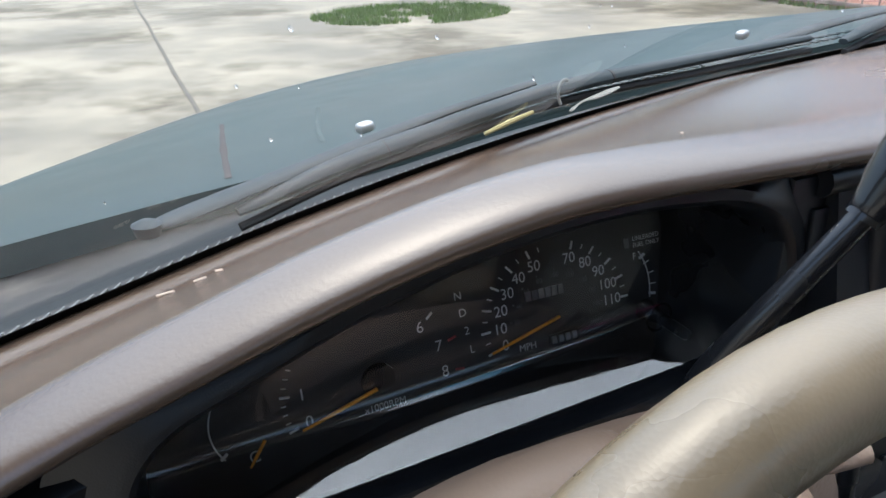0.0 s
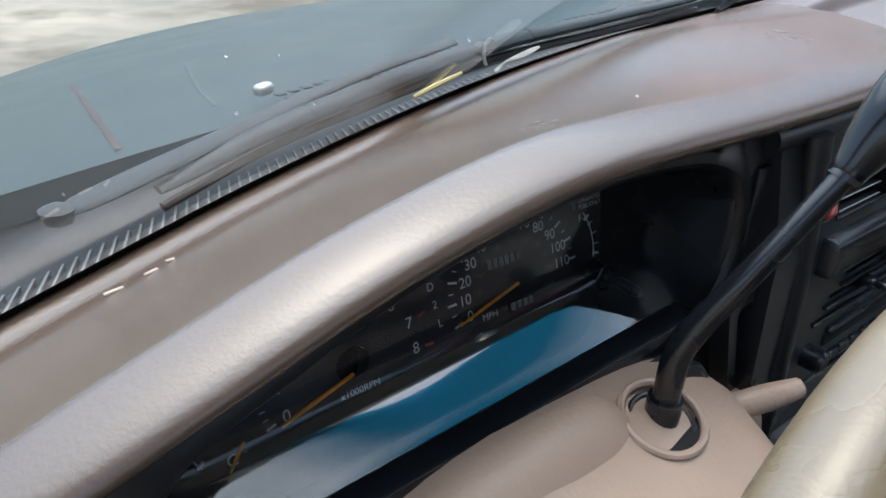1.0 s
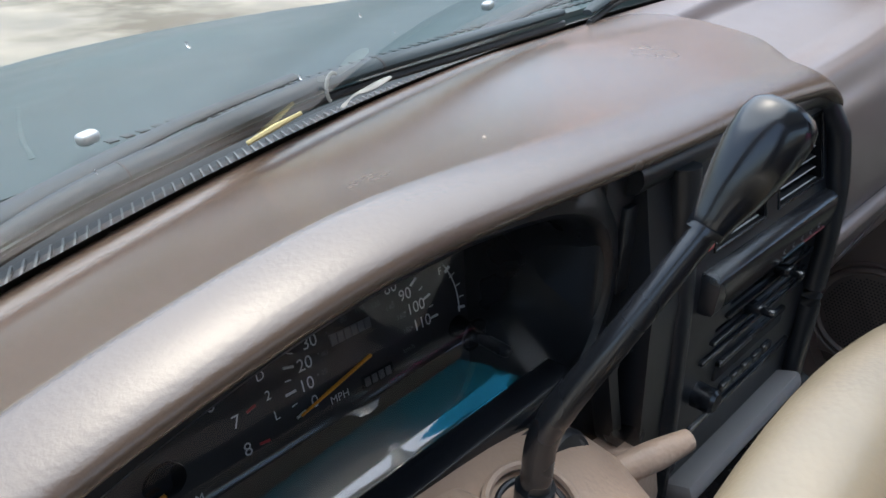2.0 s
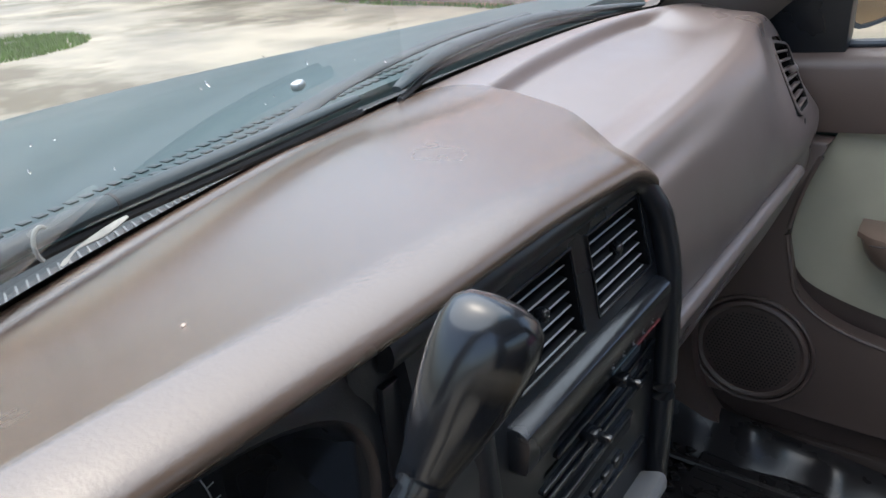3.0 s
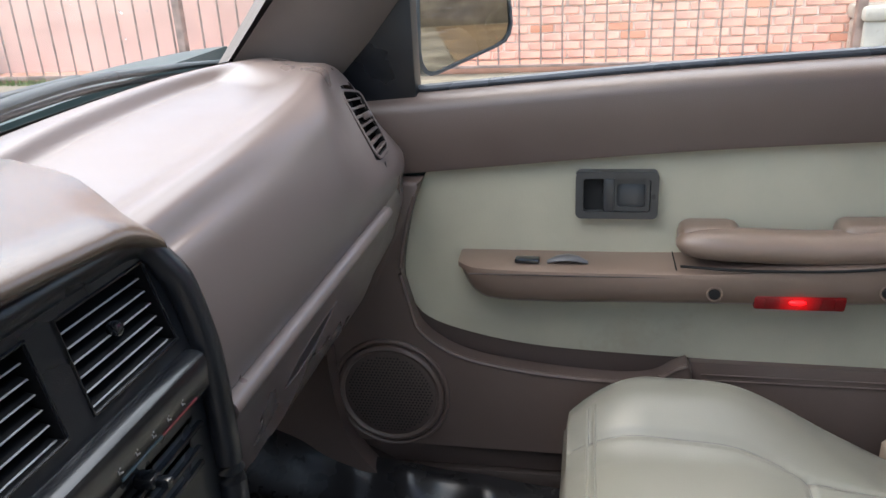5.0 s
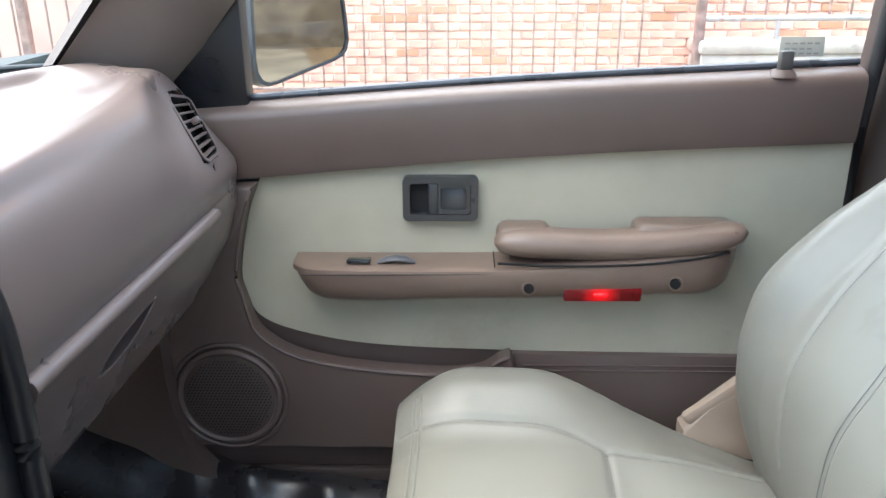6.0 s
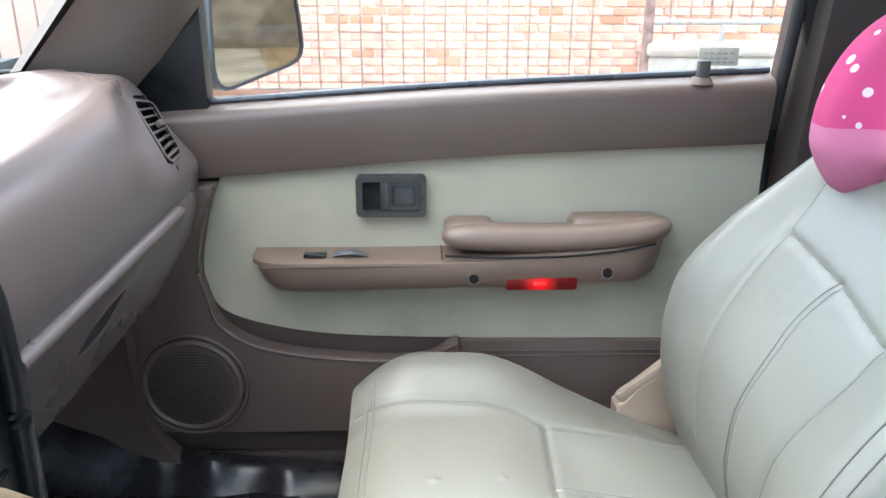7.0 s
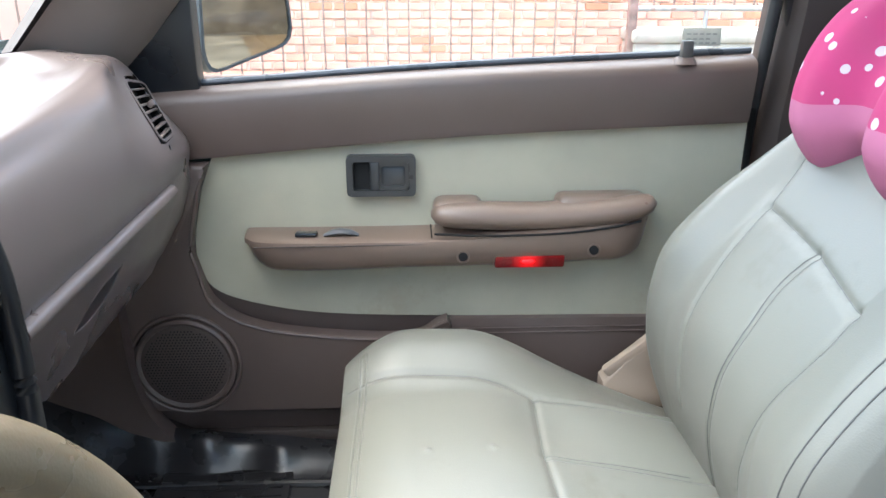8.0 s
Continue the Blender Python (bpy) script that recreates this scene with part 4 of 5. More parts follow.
# ---- gear selector ----
selector = thing("gear_selector", (-0.215, 0.265, 1.15), "black column gear selector lever with a tapered knob", "gear lever")
pts = smooth([(-0.2185, 0.268, 1.14), (-0.2185, 0.267, 1.185), (-0.2175, 0.266, 1.208), (-0.213, 0.2605, 1.226), (-0.203, 0.2505, 1.25), (-0.188, 0.2405, 1.277), (-0.176, 0.2325, 1.299)], 44)
part("lever", tube(pts, [0.0066 - 0.0016 * max(0, k - 20) / 24 for k in range(45)], 16), SATIN, selector)
part("sleeve", tube([(-0.2185, 0.268, 1.15), (-0.2185, 0.267, 1.183)], 0.0085, 16), SATIN, selector)
base_pt = Vector((-0.178, 0.234, 1.2945))
axis = Vector((-0.1535, 0.2225, 1.3385)) - base_pt
prof = [(0.0, 0.0062), (0.02, 0.0072), (0.12, 0.0078), (0.3, 0.0105), (0.5, 0.0125), (0.68, 0.0137), (0.82, 0.0138), (0.92, 0.0125), (0.975, 0.0095), (1.0, 0.005)]
part("knob", tube([base_pt + axis * s for s, r in prof], [r for s, r in prof], 24, up=(0.8, 0.3, 0.2), flat=0.86), SATIN, selector, "glossy black tapered plastic knob")
part("collar", tube([base_pt, base_pt + axis * 0.05], 0.0071, 18), SATIN, selector)
part("button", box((0.006, 0.004, 0.014), tuple(base_pt + axis * 0.55 + Vector((0.009, -0.003, -0.006))), 0.002, (30, 30, 0)), SATIN, selector)

# ---- passenger door ----
door = thing("passenger_door", (0.7, 0.0, 0.72), "closed passenger door with taupe trim and a stained cream panel", "car door")
rows = []
for i in range(41):
    y = 0.44 - 0.905 * i / 40
    zt = spline(y, (-0.47, -0.05, 0.31, 0.45), (1.291, 1.272, 1.2475, 1.237))
    zb = spline(y, (-0.47, -0.05, 0.31, 0.45), (1.2, 1.1815, 1.153, 1.145))
    w = 0.0004 * noise.noise(Vector((y * 22, 0, 5)))
    rows.append([(0.705, y, zt + 0.001), (0.692, y, zt + 0.0015), (0.678, y, zt - 0.002), (0.668, y, zt - 0.008 + w), (0.6645, y, zt - 0.018 + w), (0.667, y, (zt + zb) / 2), (0.671, y, zb + 0.01), (0.674, y, zb + 0.002), (0.682, y, zb), (0.705, y, zb)])
part("belt_trim", grid(rows), DOOR_TAUPE, door, "grained taupe trim under the window")
CREAM_LOW = smooth([(0.274, 1.155), (0.292, 1.11), (0.306, 1.05), (0.309, 1.01), (0.3, 0.975), (0.272, 0.95), (0.2, 0.929), (0.11, 0.917), (-0.05, 0.911), (-0.25, 0.908), (-0.47, 0.907)], 40)
outline = [tuple(p) for p in CREAM_LOW] + [(-0.47, 1.203), (-0.25, 1.195), (-0.05, 1.1845), (0.15, 1.168)]
part("cream_panel", slab(outline, "x", 0.686, 0.02), CREAM, door, "stained cream cloth panel")
# front and lower moulding with a raised rim along the cream panel
LIPLINE = smooth([(0.3, 0.976), (0.285, 0.946), (0.25, 0.92), (0.2, 0.904), (0.12, 0.893), (0.036, 0.888), (-0.01, 0.893), (-0.035, 0.909), (-0.05, 0.916)], 32)
rim_pts = [tuple(p) for p in CREAM_LOW[:14]]
outline = [(0.46, 1.15), (0.276, 1.151)] + rim_pts[1:12] + [tuple(p) for p in LIPLINE[1:]] + [(-0.056, 0.906), (-0.06, 0.77), (0.3, 0.775), (0.46, 0.775)]
part("front_trim", slab(outline, "x", 0.653, 0.03, 0.006, segments=3), DOOR_TAUPE, door)
pts = [Vector((0.6545, *p)) for p in list(CREAM_LOW[2:11]) + list(LIPLINE[2:])]
part("pocket_rim", tube(pts, 0.0032, 8), DOOR_TAUPE, door)
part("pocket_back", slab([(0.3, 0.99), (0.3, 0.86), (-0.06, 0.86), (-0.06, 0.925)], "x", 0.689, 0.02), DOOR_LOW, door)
part("rear_trim", slab([(-0.055, 0.9105), (-0.47, 0.9065), (-0.47, 0.775), (-0.055, 0.775)], "x", 0.676, 0.03, 0.004), DOOR_TAUPE, door)
for zz in (0.893, 0.885):
    part("trim_line", box((0.003, 0.39, 0.0018), (0.6755, -0.265, zz), 0.0006), DOOR_TAUPE, door)
part("bottom_band", slab([(0.42, 0.772), (-0.47, 0.772), (-0.47, 0.73), (0.34, 0.73)], "x", 0.672, 0.03, 0.004), DOOR_LOW, door)
# armrest: boat-shaped base, raised pad, switches, holes and lamp
rows = []
for i in range(61):
    u = i / 60
    y = 0.232 - 0.572 * u
    zt = spline(y, (-0.34, -0.3, -0.1, 0.0, 0.232), (1.084, 1.076, 1.058, 1.054, 1.0535))
    zb = spline(y, (-0.34, -0.32, -0.25, 0.0, 0.19, 0.22, 0.232), (1.06, 1.022, 1.013, 1.007, 1.004, 1.02, 1.045))
    xi = spline(y, (-0.34, -0.325, -0.28, 0.16, 0.215, 0.232), (0.672, 0.645, 0.626, 0.626, 0.634, 0.652))
    rows.append([(0.69, y, zt), (xi + 0.008, y, zt - 0.001), (xi + 0.001, y, zt - 0.004), (xi, y, zt - 0.01), (xi + 0.003, y, (zt + zb) / 2), (xi + 0.008, y, zb + 0.008), (xi + 0.016, y, zb + 0.001), (xi + 0.026, y, zb), (0.69, y, zb + 0.004)])
arm = part("armrest", grid(rows), ARM_TAUPE, door, "taupe armrest with a padded grip")
rows = []
for i in range(49):
    u = i / 48
    y = -0.026 - 0.312 * u
    end = (1 - abs(2 * u - 1) ** 8) ** 0.5
    zc = spline(u, (0, 0.2, 0.5, 0.8, 1), (1.083, 1.081, 1.0795, 1.085, 1.096))
    r = 0.0195 * (0.2 + 0.8 * end)
    rows.append([(0.646 + 0.024 * (0.3 + 0.7 * end) * math.cos(a), y, zc + r * math.sin(a)) for a in [2 * math.pi * k / 20 for k in range(20)]])
bm = grid(rows, closed=True)
for r in (0, -1):
    bm.verts.ensure_lookup_table()
    bm.faces.new([bm.verts[k] for k in (range(20) if r == 0 else range(48 * 20, 49 * 20))])
pad = part("armrest_pad", bm, ARM_TAUPE, arm, "stitched padded grip")
for y0, w in ((-0.064, 0.07), (-0.265, 0.13)):
    part("pad_end", box((0.05, w, 0.034), (0.662, y0, 1.0855 + (0.0045 if y0 < -0.1 else 0)), 0.014, segments=3), ARM_TAUPE, arm)
part("pad_gap", tube(smooth([(0.6265, -0.03, 1.0605), (0.6225, -0.1, 1.0585), (0.6225, -0.2, 1.0605), (0.624, -0.27, 1.0675), (0.63, -0.315, 1.0745)], 24), 0.0016, 6), VOID, arm, "black strip painted as the shaded gap under the padded grip")
part("switch", box((0.018, 0.03, 0.006), (0.648, 0.146, 1.0555), 0.002, (0, 8, 0)), SATIN, arm)
part("ash_lid", tube([(0.648, 0.122, 1.0535), (0.648, 0.11, 1.058), (0.648, 0.098, 1.0595), (0.648, 0.086, 1.058), (0.648, 0.074, 1.0535)], [0.004, 0.008, 0.009, 0.008, 0.004], 12, flat=0.45), ASH, arm)
part("top_seam", box((0.06, 0.0015, 0.002), (0.66, -0.0265, 1.0545), 0.0004), VOID, arm)
part("edge_seam", tube(smooth([(0.6255, 0.215, 1.0445), (0.6245, 0.1, 1.0455), (0.6245, -0.02, 1.0465)], 10), 0.0009, 6), SILL_DARK, arm)
for y, z in ((-0.0695, 1.0275), (-0.251, 1.0345)):
    part("screw_hole", tube([(0.6235, y, z), (0.634, y, z)], 0.0062, 18), VOID, arm)
    part("hole_rim", tube([Vector((0.6255, y + 0.0082 * math.cos(a), z + 0.0088 * math.sin(a))) for a in [2 * math.pi * k / 20 for k in range(20)]], 0.0012, 6, True, up=(1, 0, 0)), ARM_TAUPE, arm)
lamp = part("door_lamp", box((0.012, 0.098, 0.0185), (0.6345, -0.163, 1.0175), 0.003, (0, -12, 0)), LAMP_RED, arm, "lit red door lamp")
part("bulb_spot", tube([(0.6274, -0.151, 1.0188), (0.6274, -0.155, 1.0188), (0.6274, -0.165, 1.0188), (0.6274, -0.169, 1.0188)], [0.001, 0.003, 0.003, 0.001], 10), GLOW, lamp)
for k in range(6):
    part("lamp_rib", box((0.003, 0.0012, 0.014), (0.6283, -0.2 + 0.0148 * k, 1.0175), 0.0004, (0, -12, 0)), LAMP_RED, lamp)
# inner handle
bezel = part("handle_bezel", ring(rounded(0.096, 0.058, 0.007, cx=0.042, cy=1.13), rounded(0.078, 0.041, 0.004, cx=0.042, cy=1.13), "x", 0.672, 0.018), GREY_BLACK, door, "grey-black inner door handle in a bezel")
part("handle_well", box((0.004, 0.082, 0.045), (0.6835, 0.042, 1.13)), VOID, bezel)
part("handle_bar", box((0.012, 0.013, 0.041), (0.678, 0.051, 1.13), 0.002), GREY_BLACK, bezel)
part("handle_lever", ring(rounded(0.043, 0.04, 0.004, cx=0.0255, cy=1.13), rounded(0.033, 0.028, 0.004, cx=0.0255, cy=1.13), "x", 0.674, 0.01), GREY_BLACK, bezel)
part("lever_cup", box((0.003, 0.036, 0.03), (0.6805, 0.026, 1.13), 0.001, (0, 8, 0)), GREY_BLACK, bezel)
part("wear_scratch", box((0.001, 0.013, 0.0016), (0.6788, 0.022, 1.12), 0, (-18, 0, 0)), SILVER, bezel)
# loudspeaker
sp = part("speaker_grille", tube([(0.66, 0.333, 0.855), (0.649, 0.333, 0.855), (0.6475, 0.333, 0.855)], [0.066, 0.066, 0.06], 56), MESH, door, "round perforated loudspeaker grille")
for r, w in ((0.0685, 0.0058), (0.0785, 0.0032)):
    part("speaker_ring", tube([Vector((0.651, 0.333 + r * math.cos(a), 0.855 + r * math.sin(a))) for a in [2 * math.pi * k / 64 for k in range(64)]], w, 8, True, up=(1, 0, 0)), DOOR_TAUPE, sp)
bm = bmesh.new()
for k in range(26):
    for j in range(26):
        y, z = (j - 12.5 + 0.5 * (k % 2)) * 0.0048, (k - 12.5) * 0.0044
        if y * y + z * z < 0.058 ** 2:
            bmesh.ops.create_circle(bm, cap_ends=True, segments=6, radius=0.0013, matrix=Matrix.Translation((0.6466, 0.333 + y, 0.855 + z)) @ pose(0, 0, 0, 0, 90, 0))
part("perforation", bm, VOID, sp)
# lock pull, window seals, posts and glass
lock = part("lock_pull", box((0.013, 0.016, 0.027), (0.68, -0.3705, 1.298), 0.003), ASH_DARK, door)
part("lock_base", tube([(0.68, -0.3685, 1.281), (0.68, -0.3685, 1.2895)], [0.0175, 0.012], 16), DOOR_TAUPE, lock)
for dx, dz, r in ((0.0, 0.0045, 0.0045), (0.012, 0.004, 0.004)):
    part("window_seal", tube([(0.701 + dx, y, spline(y, (-0.47, -0.05, 0.31), (1.292, 1.273, 1.2485)) + dz) for y in [0.29 - 0.757 * k / 20 for k in range(21)]], r, 8), SEAL, door)
part("front_post", box((0.03, 0.014, 0.76), (0.7, 0.2845, 1.62), 0.003, (1.5, 0, 0)), BLACK, door)
part("rear_post", box((0.03, 0.022, 0.7), (0.7, -0.477, 1.57), 0.004, (-9, 0, 0)), RUBBER, door)
part("rear_seal", tube([(0.69, -0.476, 0.75), (0.69, -0.482, 1.0), (0.69, -0.476, 1.22), (0.692, -0.494, 1.42), (0.69, -0.545, 1.9)], 0.009, 10), RUBBER, door)
part("frame_top", box((0.04, 0.8, 0.04), (0.7, -0.16, 1.92), 0.006), BLACK, door)
g = part("window_glass", grid([[(0.712, y, 1.2), (0.712, y, 1.92)] for y in (0.29, -0.1, -0.47)]), GLASS, door)
g.visible_shadow = False
sticker = part("sticker", box((0.0008, 0.054, 0.024), (0.7105, -0.4, 1.313), 0.0002), STICKER, door, "pale worn window sticker")
for zz, n in ((1.317, 5), (1.3105, 4), (1.305, 5)):
    for k in range(n):
        part("printed_bar", box((0.0006, 0.006, 0.0022), (0.7099, -0.382 - 0.009 * k, zz)), INK, sticker)
part("outer_skin", slab([(0.5, 0.6), (0.5, 1.225), (-0.48, 1.27), (-0.48, 0.6)], "x", 0.735, 0.02), TEAL, door)

# ---- mirror sail and door mirror ----
part("mirror_sail", slab([(0.28, 1.235), (0.44, 1.235), (0.48, 1.27), (0.385, 1.335), (0.29, 1.43), (0.28, 1.43)], "x", 0.682, 0.03, 0.003), BLACK, door, "black triangular mirror base")
mirror = thing("door_mirror", (0.82, 0.3, 1.2), "grey door mirror reflecting the yard behind", "wing mirror")
MM = pose(0.895, 0.2425, 1.335, 0, 0, -38)
shape = [(-0.106, -0.05), (-0.103, -0.068), (-0.096, -0.078), (-0.085, -0.083), (-0.07, -0.082), (0.045, -0.058), (0.062, -0.052), (0.072, -0.043), (0.077, -0.028),
         (0.075, 0.0), (0.064, 0.085), (0.05, 0.098), (-0.075, 0.1), (-0.1, 0.088)]
# shell that narrows and rounds towards its back
rows = [[(x * s + shift, y, z * s) for x, z in shape + shape[:1]] for y, s, shift in ((0.0, 1.0, 0.0), (0.012, 1.02, 0.0), (0.03, 0.99, -0.002), (0.05, 0.9, -0.006), (0.066, 0.72, -0.012), (0.074, 0.4, -0.018), (0.076, 0.02, -0.02))]
bm = grid(rows)
bm.transform(MM)
part("housing", bm, GREY_PAINT, mirror)
bm = slab([(x * 0.945, z * 0.94) for x, z in shape], "y", -0.003, 0.002)
bm.transform(MM)
part("mirror_glass", bm, MIRROR, mirror)
bm = ring(shape, [(x * 0.95, z * 0.945) for x, z in shape], "y", -0.006, 0.012)
bm.transform(MM)
part("bezel", bm, GREY_PAINT, mirror)
part("arm", tube([(0.72, 0.37, 1.275), (0.8, 0.36, 1.29), (0.885, 0.315, 1.305)], 0.028, 12), GREY_PAINT, mirror)

# ---- front seat ----
seat = thing("front_seat", (0.34, -0.2, 0.7), "pale grey-white leather passenger seat with stitched seams", "car seat")


def near(px, py, line):
    """Distance from a point to a broken line."""
    best = 9.0
    for (ax, ay), (bx, by) in zip(line, line[1:]):
        dx, dy = bx - ax, by - ay
        t = max(0.0, min(1.0, ((px - ax) * dx + (py - ay) * dy) / (dx * dx + dy * dy)))
        best = min(best, math.hypot(px - ax - t * dx, py - ay - t * dy))
    return best


C_BOL = [(0.5, 0.085), (0.497, 0.03), (0.495, -0.03), (0.492, -0.08), (0.482, -0.12), (0.47, -0.148), (0.471, -0.25), (0.46, -0.36)]
C_CROSS = [(0.47, -0.148), (0.406, -0.145), (0.334, -0.139), (0.25, -0.142)]
C_MID = [(0.335, -0.139), (0.33, -0.22), (0.3265, -0.3), (0.325, -0.38)]
C_FRONT = [(0.1, 0.066), (0.54, 0.066)]


def cushion_z(x, y):
    c = 0.912 + 0.012 * math.sin((y + 0.35) * 4.0) - 0.085 * (math.hypot(y + 0.03, 0.05) - (y + 0.03)) + 0.003
    far = min(1.0, max(0.0, (x - 0.46) / 0.09))
    nearer = min(1.0, max(0.0, (0.19 - x) / 0.08))
    b = far * far * (3 - 2 * far)
    c += 0.028 * b + 0.02 * nearer
    c += 0.006 * math.cos((x - 0.33) * 14) * (1 - b)
    c -= b * spline(y, (-0.4, -0.3, -0.2, -0.127, -0.07, 0.1), (0.085, 0.066, 0.038, 0.012, 0.0, 0.0))
    fore = min(1.0, max(0.0, (y + 0.12) / 0.12))
    c -= 0.011 * fore * fore * (3 - 2 * fore)
    edge = max(0.0, (x - 0.565) / 0.045)
    c -= 0.03 * edge ** 2.5
    front = max(0.0, (y - 0.0) / 0.1)
    c -= 0.044 * front ** 2.2
    c -= 0.03 * min(1.0, max(0.0, (x - 0.5) / 0.1)) ** 2 * front ** 1.5
    for line, depth, w in ((C_BOL, 0.0035, 0.005), (C_CROSS, 0.004, 0.005), (C_MID, 0.0025, 0.004), (C_FRONT, 0.002, 0.003)):
        c -= depth * math.exp(-(near(x, y, line) / w) ** 2)
    c -= 0.012 * math.exp(-((x - 0.4) / 0.06) ** 2 - ((y + 0.16) / 0.05) ** 2)
    for bx, by in ((0.334, -0.011), (0.338, -0.083)):
        c += 0.0022 * math.exp(-(((x - bx) ** 2 + (y - by) ** 2) / 0.004 ** 2))
    return c


rows = []
for i in range(241):
    x = 0.08 + 0.53 * i / 240
    row = [(x, 0.092, 0.7), (x, 0.099, 0.78), (x, 0.099, 0.84)]
    for k in range(221):
        y = 0.092 - 0.49 * k / 220
        row.append((x, y, cushion_z(x, y)))
    rows.append(row)
for out, drop in ((0.004, 0.02), (0.004, 0.08), (-0.01, 0.16)):
    rows.append([(x + out, y, max(0.7, z - drop)) for x, y, z in rows[240]])
cushion = part("cushion", grid(rows), LEATHER, seat)


def thread(name, line, lift, fn, r=0.0009, parent=None, n=60, shift=0.0):
    pts = smooth(line, n)
    part(name, tube([fn(p[0] + shift, p[1], lift) for p in pts], r, 6), STITCH, parent)


on_cushion = lambda x, y, lift: Vector((x, y, cushion_z(x, y) + lift))
for name, line, off in (("seam", C_BOL[:-1], 0), ("seam", C_CROSS, 0), ("seam", C_MID[:-1], 0.004), ("seam", C_MID[:-1], -0.004)):
    thread(name, line, 0.0001, on_cushion, 0.00045, cushion, shift=off)
for yy in (0.062, 0.07):
    part("piping", tube([on_cushion(0.1 + 0.44 * k / 30, yy, 0.0005) for k in range(31)], 0.0016, 8), LEATHER, cushion)

BACK_Z = (0.8, 0.85, 0.92, 0.97, 1.03, 1.09, 1.15, 1.2, 1.3, 1.4, 1.46)
BACK_Y = (-0.345, -0.33, -0.308, -0.3, -0.306, -0.338, -0.385, -0.428, -0.51, -0.575, -0.61)
B_BOL = [(0.397, 0.93), (0.398, 1.0), (0.41, 1.05), (0.423, 1.105), (0.432, 1.155), (0.45, 1.207), (0.46, 1.26)]
B_TOP = [(0.432, 1.155), (0.37, 1.151), (0.307, 1.145), (0.208, 1.129)]
B_MID = [(0.307, 1.145), (0.311, 1.112), (0.303, 1.064), (0.303, 1.012), (0.308, 0.95), (0.318, 0.87)]
B_NEAR = [(0.208, 1.129), (0.203, 1.1), (0.213, 1.058), (0.225, 1.0), (0.24, 0.93)]


def back_pt(x, z, lift=0.0):
    y = spline(z, BACK_Z, BACK_Y)
    far = min(1.0, max(0.0, (x - 0.45) / 0.1))
    close = min(1.0, max(0.0, (0.21 - x) / 0.1))
    y += (0.012 * far + 0.03 * close) * max(0.0, min(1.0, (1.35 - z) / 0.2))
    bolster = min(1.0, max(0.0, (x - 0.44) / 0.05))
    y += spline(z, (0.85, 0.95, 1.03, 1.09, 1.15, 1.2, 1.26, 1.4), (-0.004, -0.002, 0.006, 0.024, 0.026, 0.02, 0.014, 0.0)) * bolster * bolster * (3 - 2 * bolster)
    half = spline(z, (0.8, 0.95, 1.15, 1.3, 1.46), (0.222, 0.242, 0.228, 0.185, 0.13))
    e = abs(x - 0.335) / (half - (0.03 if x > 0.335 else 0.0))
    y -= 0.06 * max(0.0, e - 0.78) ** 2 * 14
    for line, depth, w in ((B_BOL, 0.003, 0.004), (B_TOP, 0.004, 0.004), (B_MID, 0.003, 0.0045), (B_NEAR, 0.0025, 0.005)):
        y -= depth * math.exp(-(near(x, z, line) / w) ** 2)
    y += 0.005 * math.exp(-((x - 0.37) / 0.04) ** 2 - ((z - 1.05) / 0.06) ** 2)
    return Vector((x, y + lift, z))


rows = []
for i in range(221):
    z = 0.8 + 0.66 * i / 220
    half = spline(z, (0.8, 0.95, 1.15, 1.3, 1.46), (0.222, 0.242, 0.228, 0.185, 0.13))
    rows.append([])
    for k in range(201):
        u = 2 * k / 200 - 1
        x = 0.335 + (half - (0.03 if u > 0 else 0.0)) * u
        rows[-1].append(back_pt(x, z))
backrest = part("backrest", grid(rows, (0, -0.11, -0.05)), LEATHER, seat)
for line, off in ((B_BOL, 0), (B_TOP, 0), (B_MID, 0.004), (B_MID, -0.004), (B_NEAR, 0)):
    part("seam", tube([back_pt(p[0] + off, p[1], 0.0001) for p in smooth(line, 60)], 0.00045, 6), STITCH, backrest)
for off in (0, 0.014):
    part("seam", tube([back_pt(0.105 + off + 0.02 * k / 20, 0.88 + 0.3 * k / 20, 0.0004) for k in range(21)], 0.0008, 6), STITCH, backrest)
recl = part("recliner_cover", slab([(-0.27, 0.8), (-0.27, 0.845), (-0.3, 0.875), (-0.345, 0.915), (-0.39, 0.93), (-0.42, 0.9), (-0.42, 0.8)], "x", 0.592, 0.03, 0.006), BEIGE, seat, "beige recliner cover")
part("recliner_lever", box((0.014, 0.1, 0.018), (0.6, -0.312, 0.888), 0.005, (-39, 0, 0)), BEIGE, recl)

# ---- neck pillow on the backrest: bone-shaped plush, two tones ----
pillow = thing("neck_pillow", (0.3, -0.47, 1.22), "bone-shaped pink plush neck pillow with white dots", "pillow")


def bone(u, a):
    w = abs(2 * u - 1)
    x = 0.318 + 0.168 * (2 * u - 1)
    r = 0.047 + 0.035 * step_up((abs(x - 0.352) - 0.006) / 0.06)
    r *= (1 - ((w - 0.72) / 0.28) ** 2) ** 0.5 if w > 0.72 else 1.0
    lobe = 1 + 0.16 * w ** 2 * math.cos(2 * (a - radians(62)))
    z = 1.288 + r * lobe * 1.2 * math.sin(a)
    return Vector((x, -0.468 + r * lobe * math.cos(a) * 0.95 - 0.3 * max(0.0, z - 1.25), z))


for name, a0, a1, mat in (("dotted_cover", -10, 170, PINK_DOT), ("plain_cover", 170, 350, PINK)):
    rows = [[bone(i / 60, radians(a0 + (a1 - a0) * k / 28)) for k in range(29)] for i in range(61)]
    part(name, grid(rows), mat, pillow)

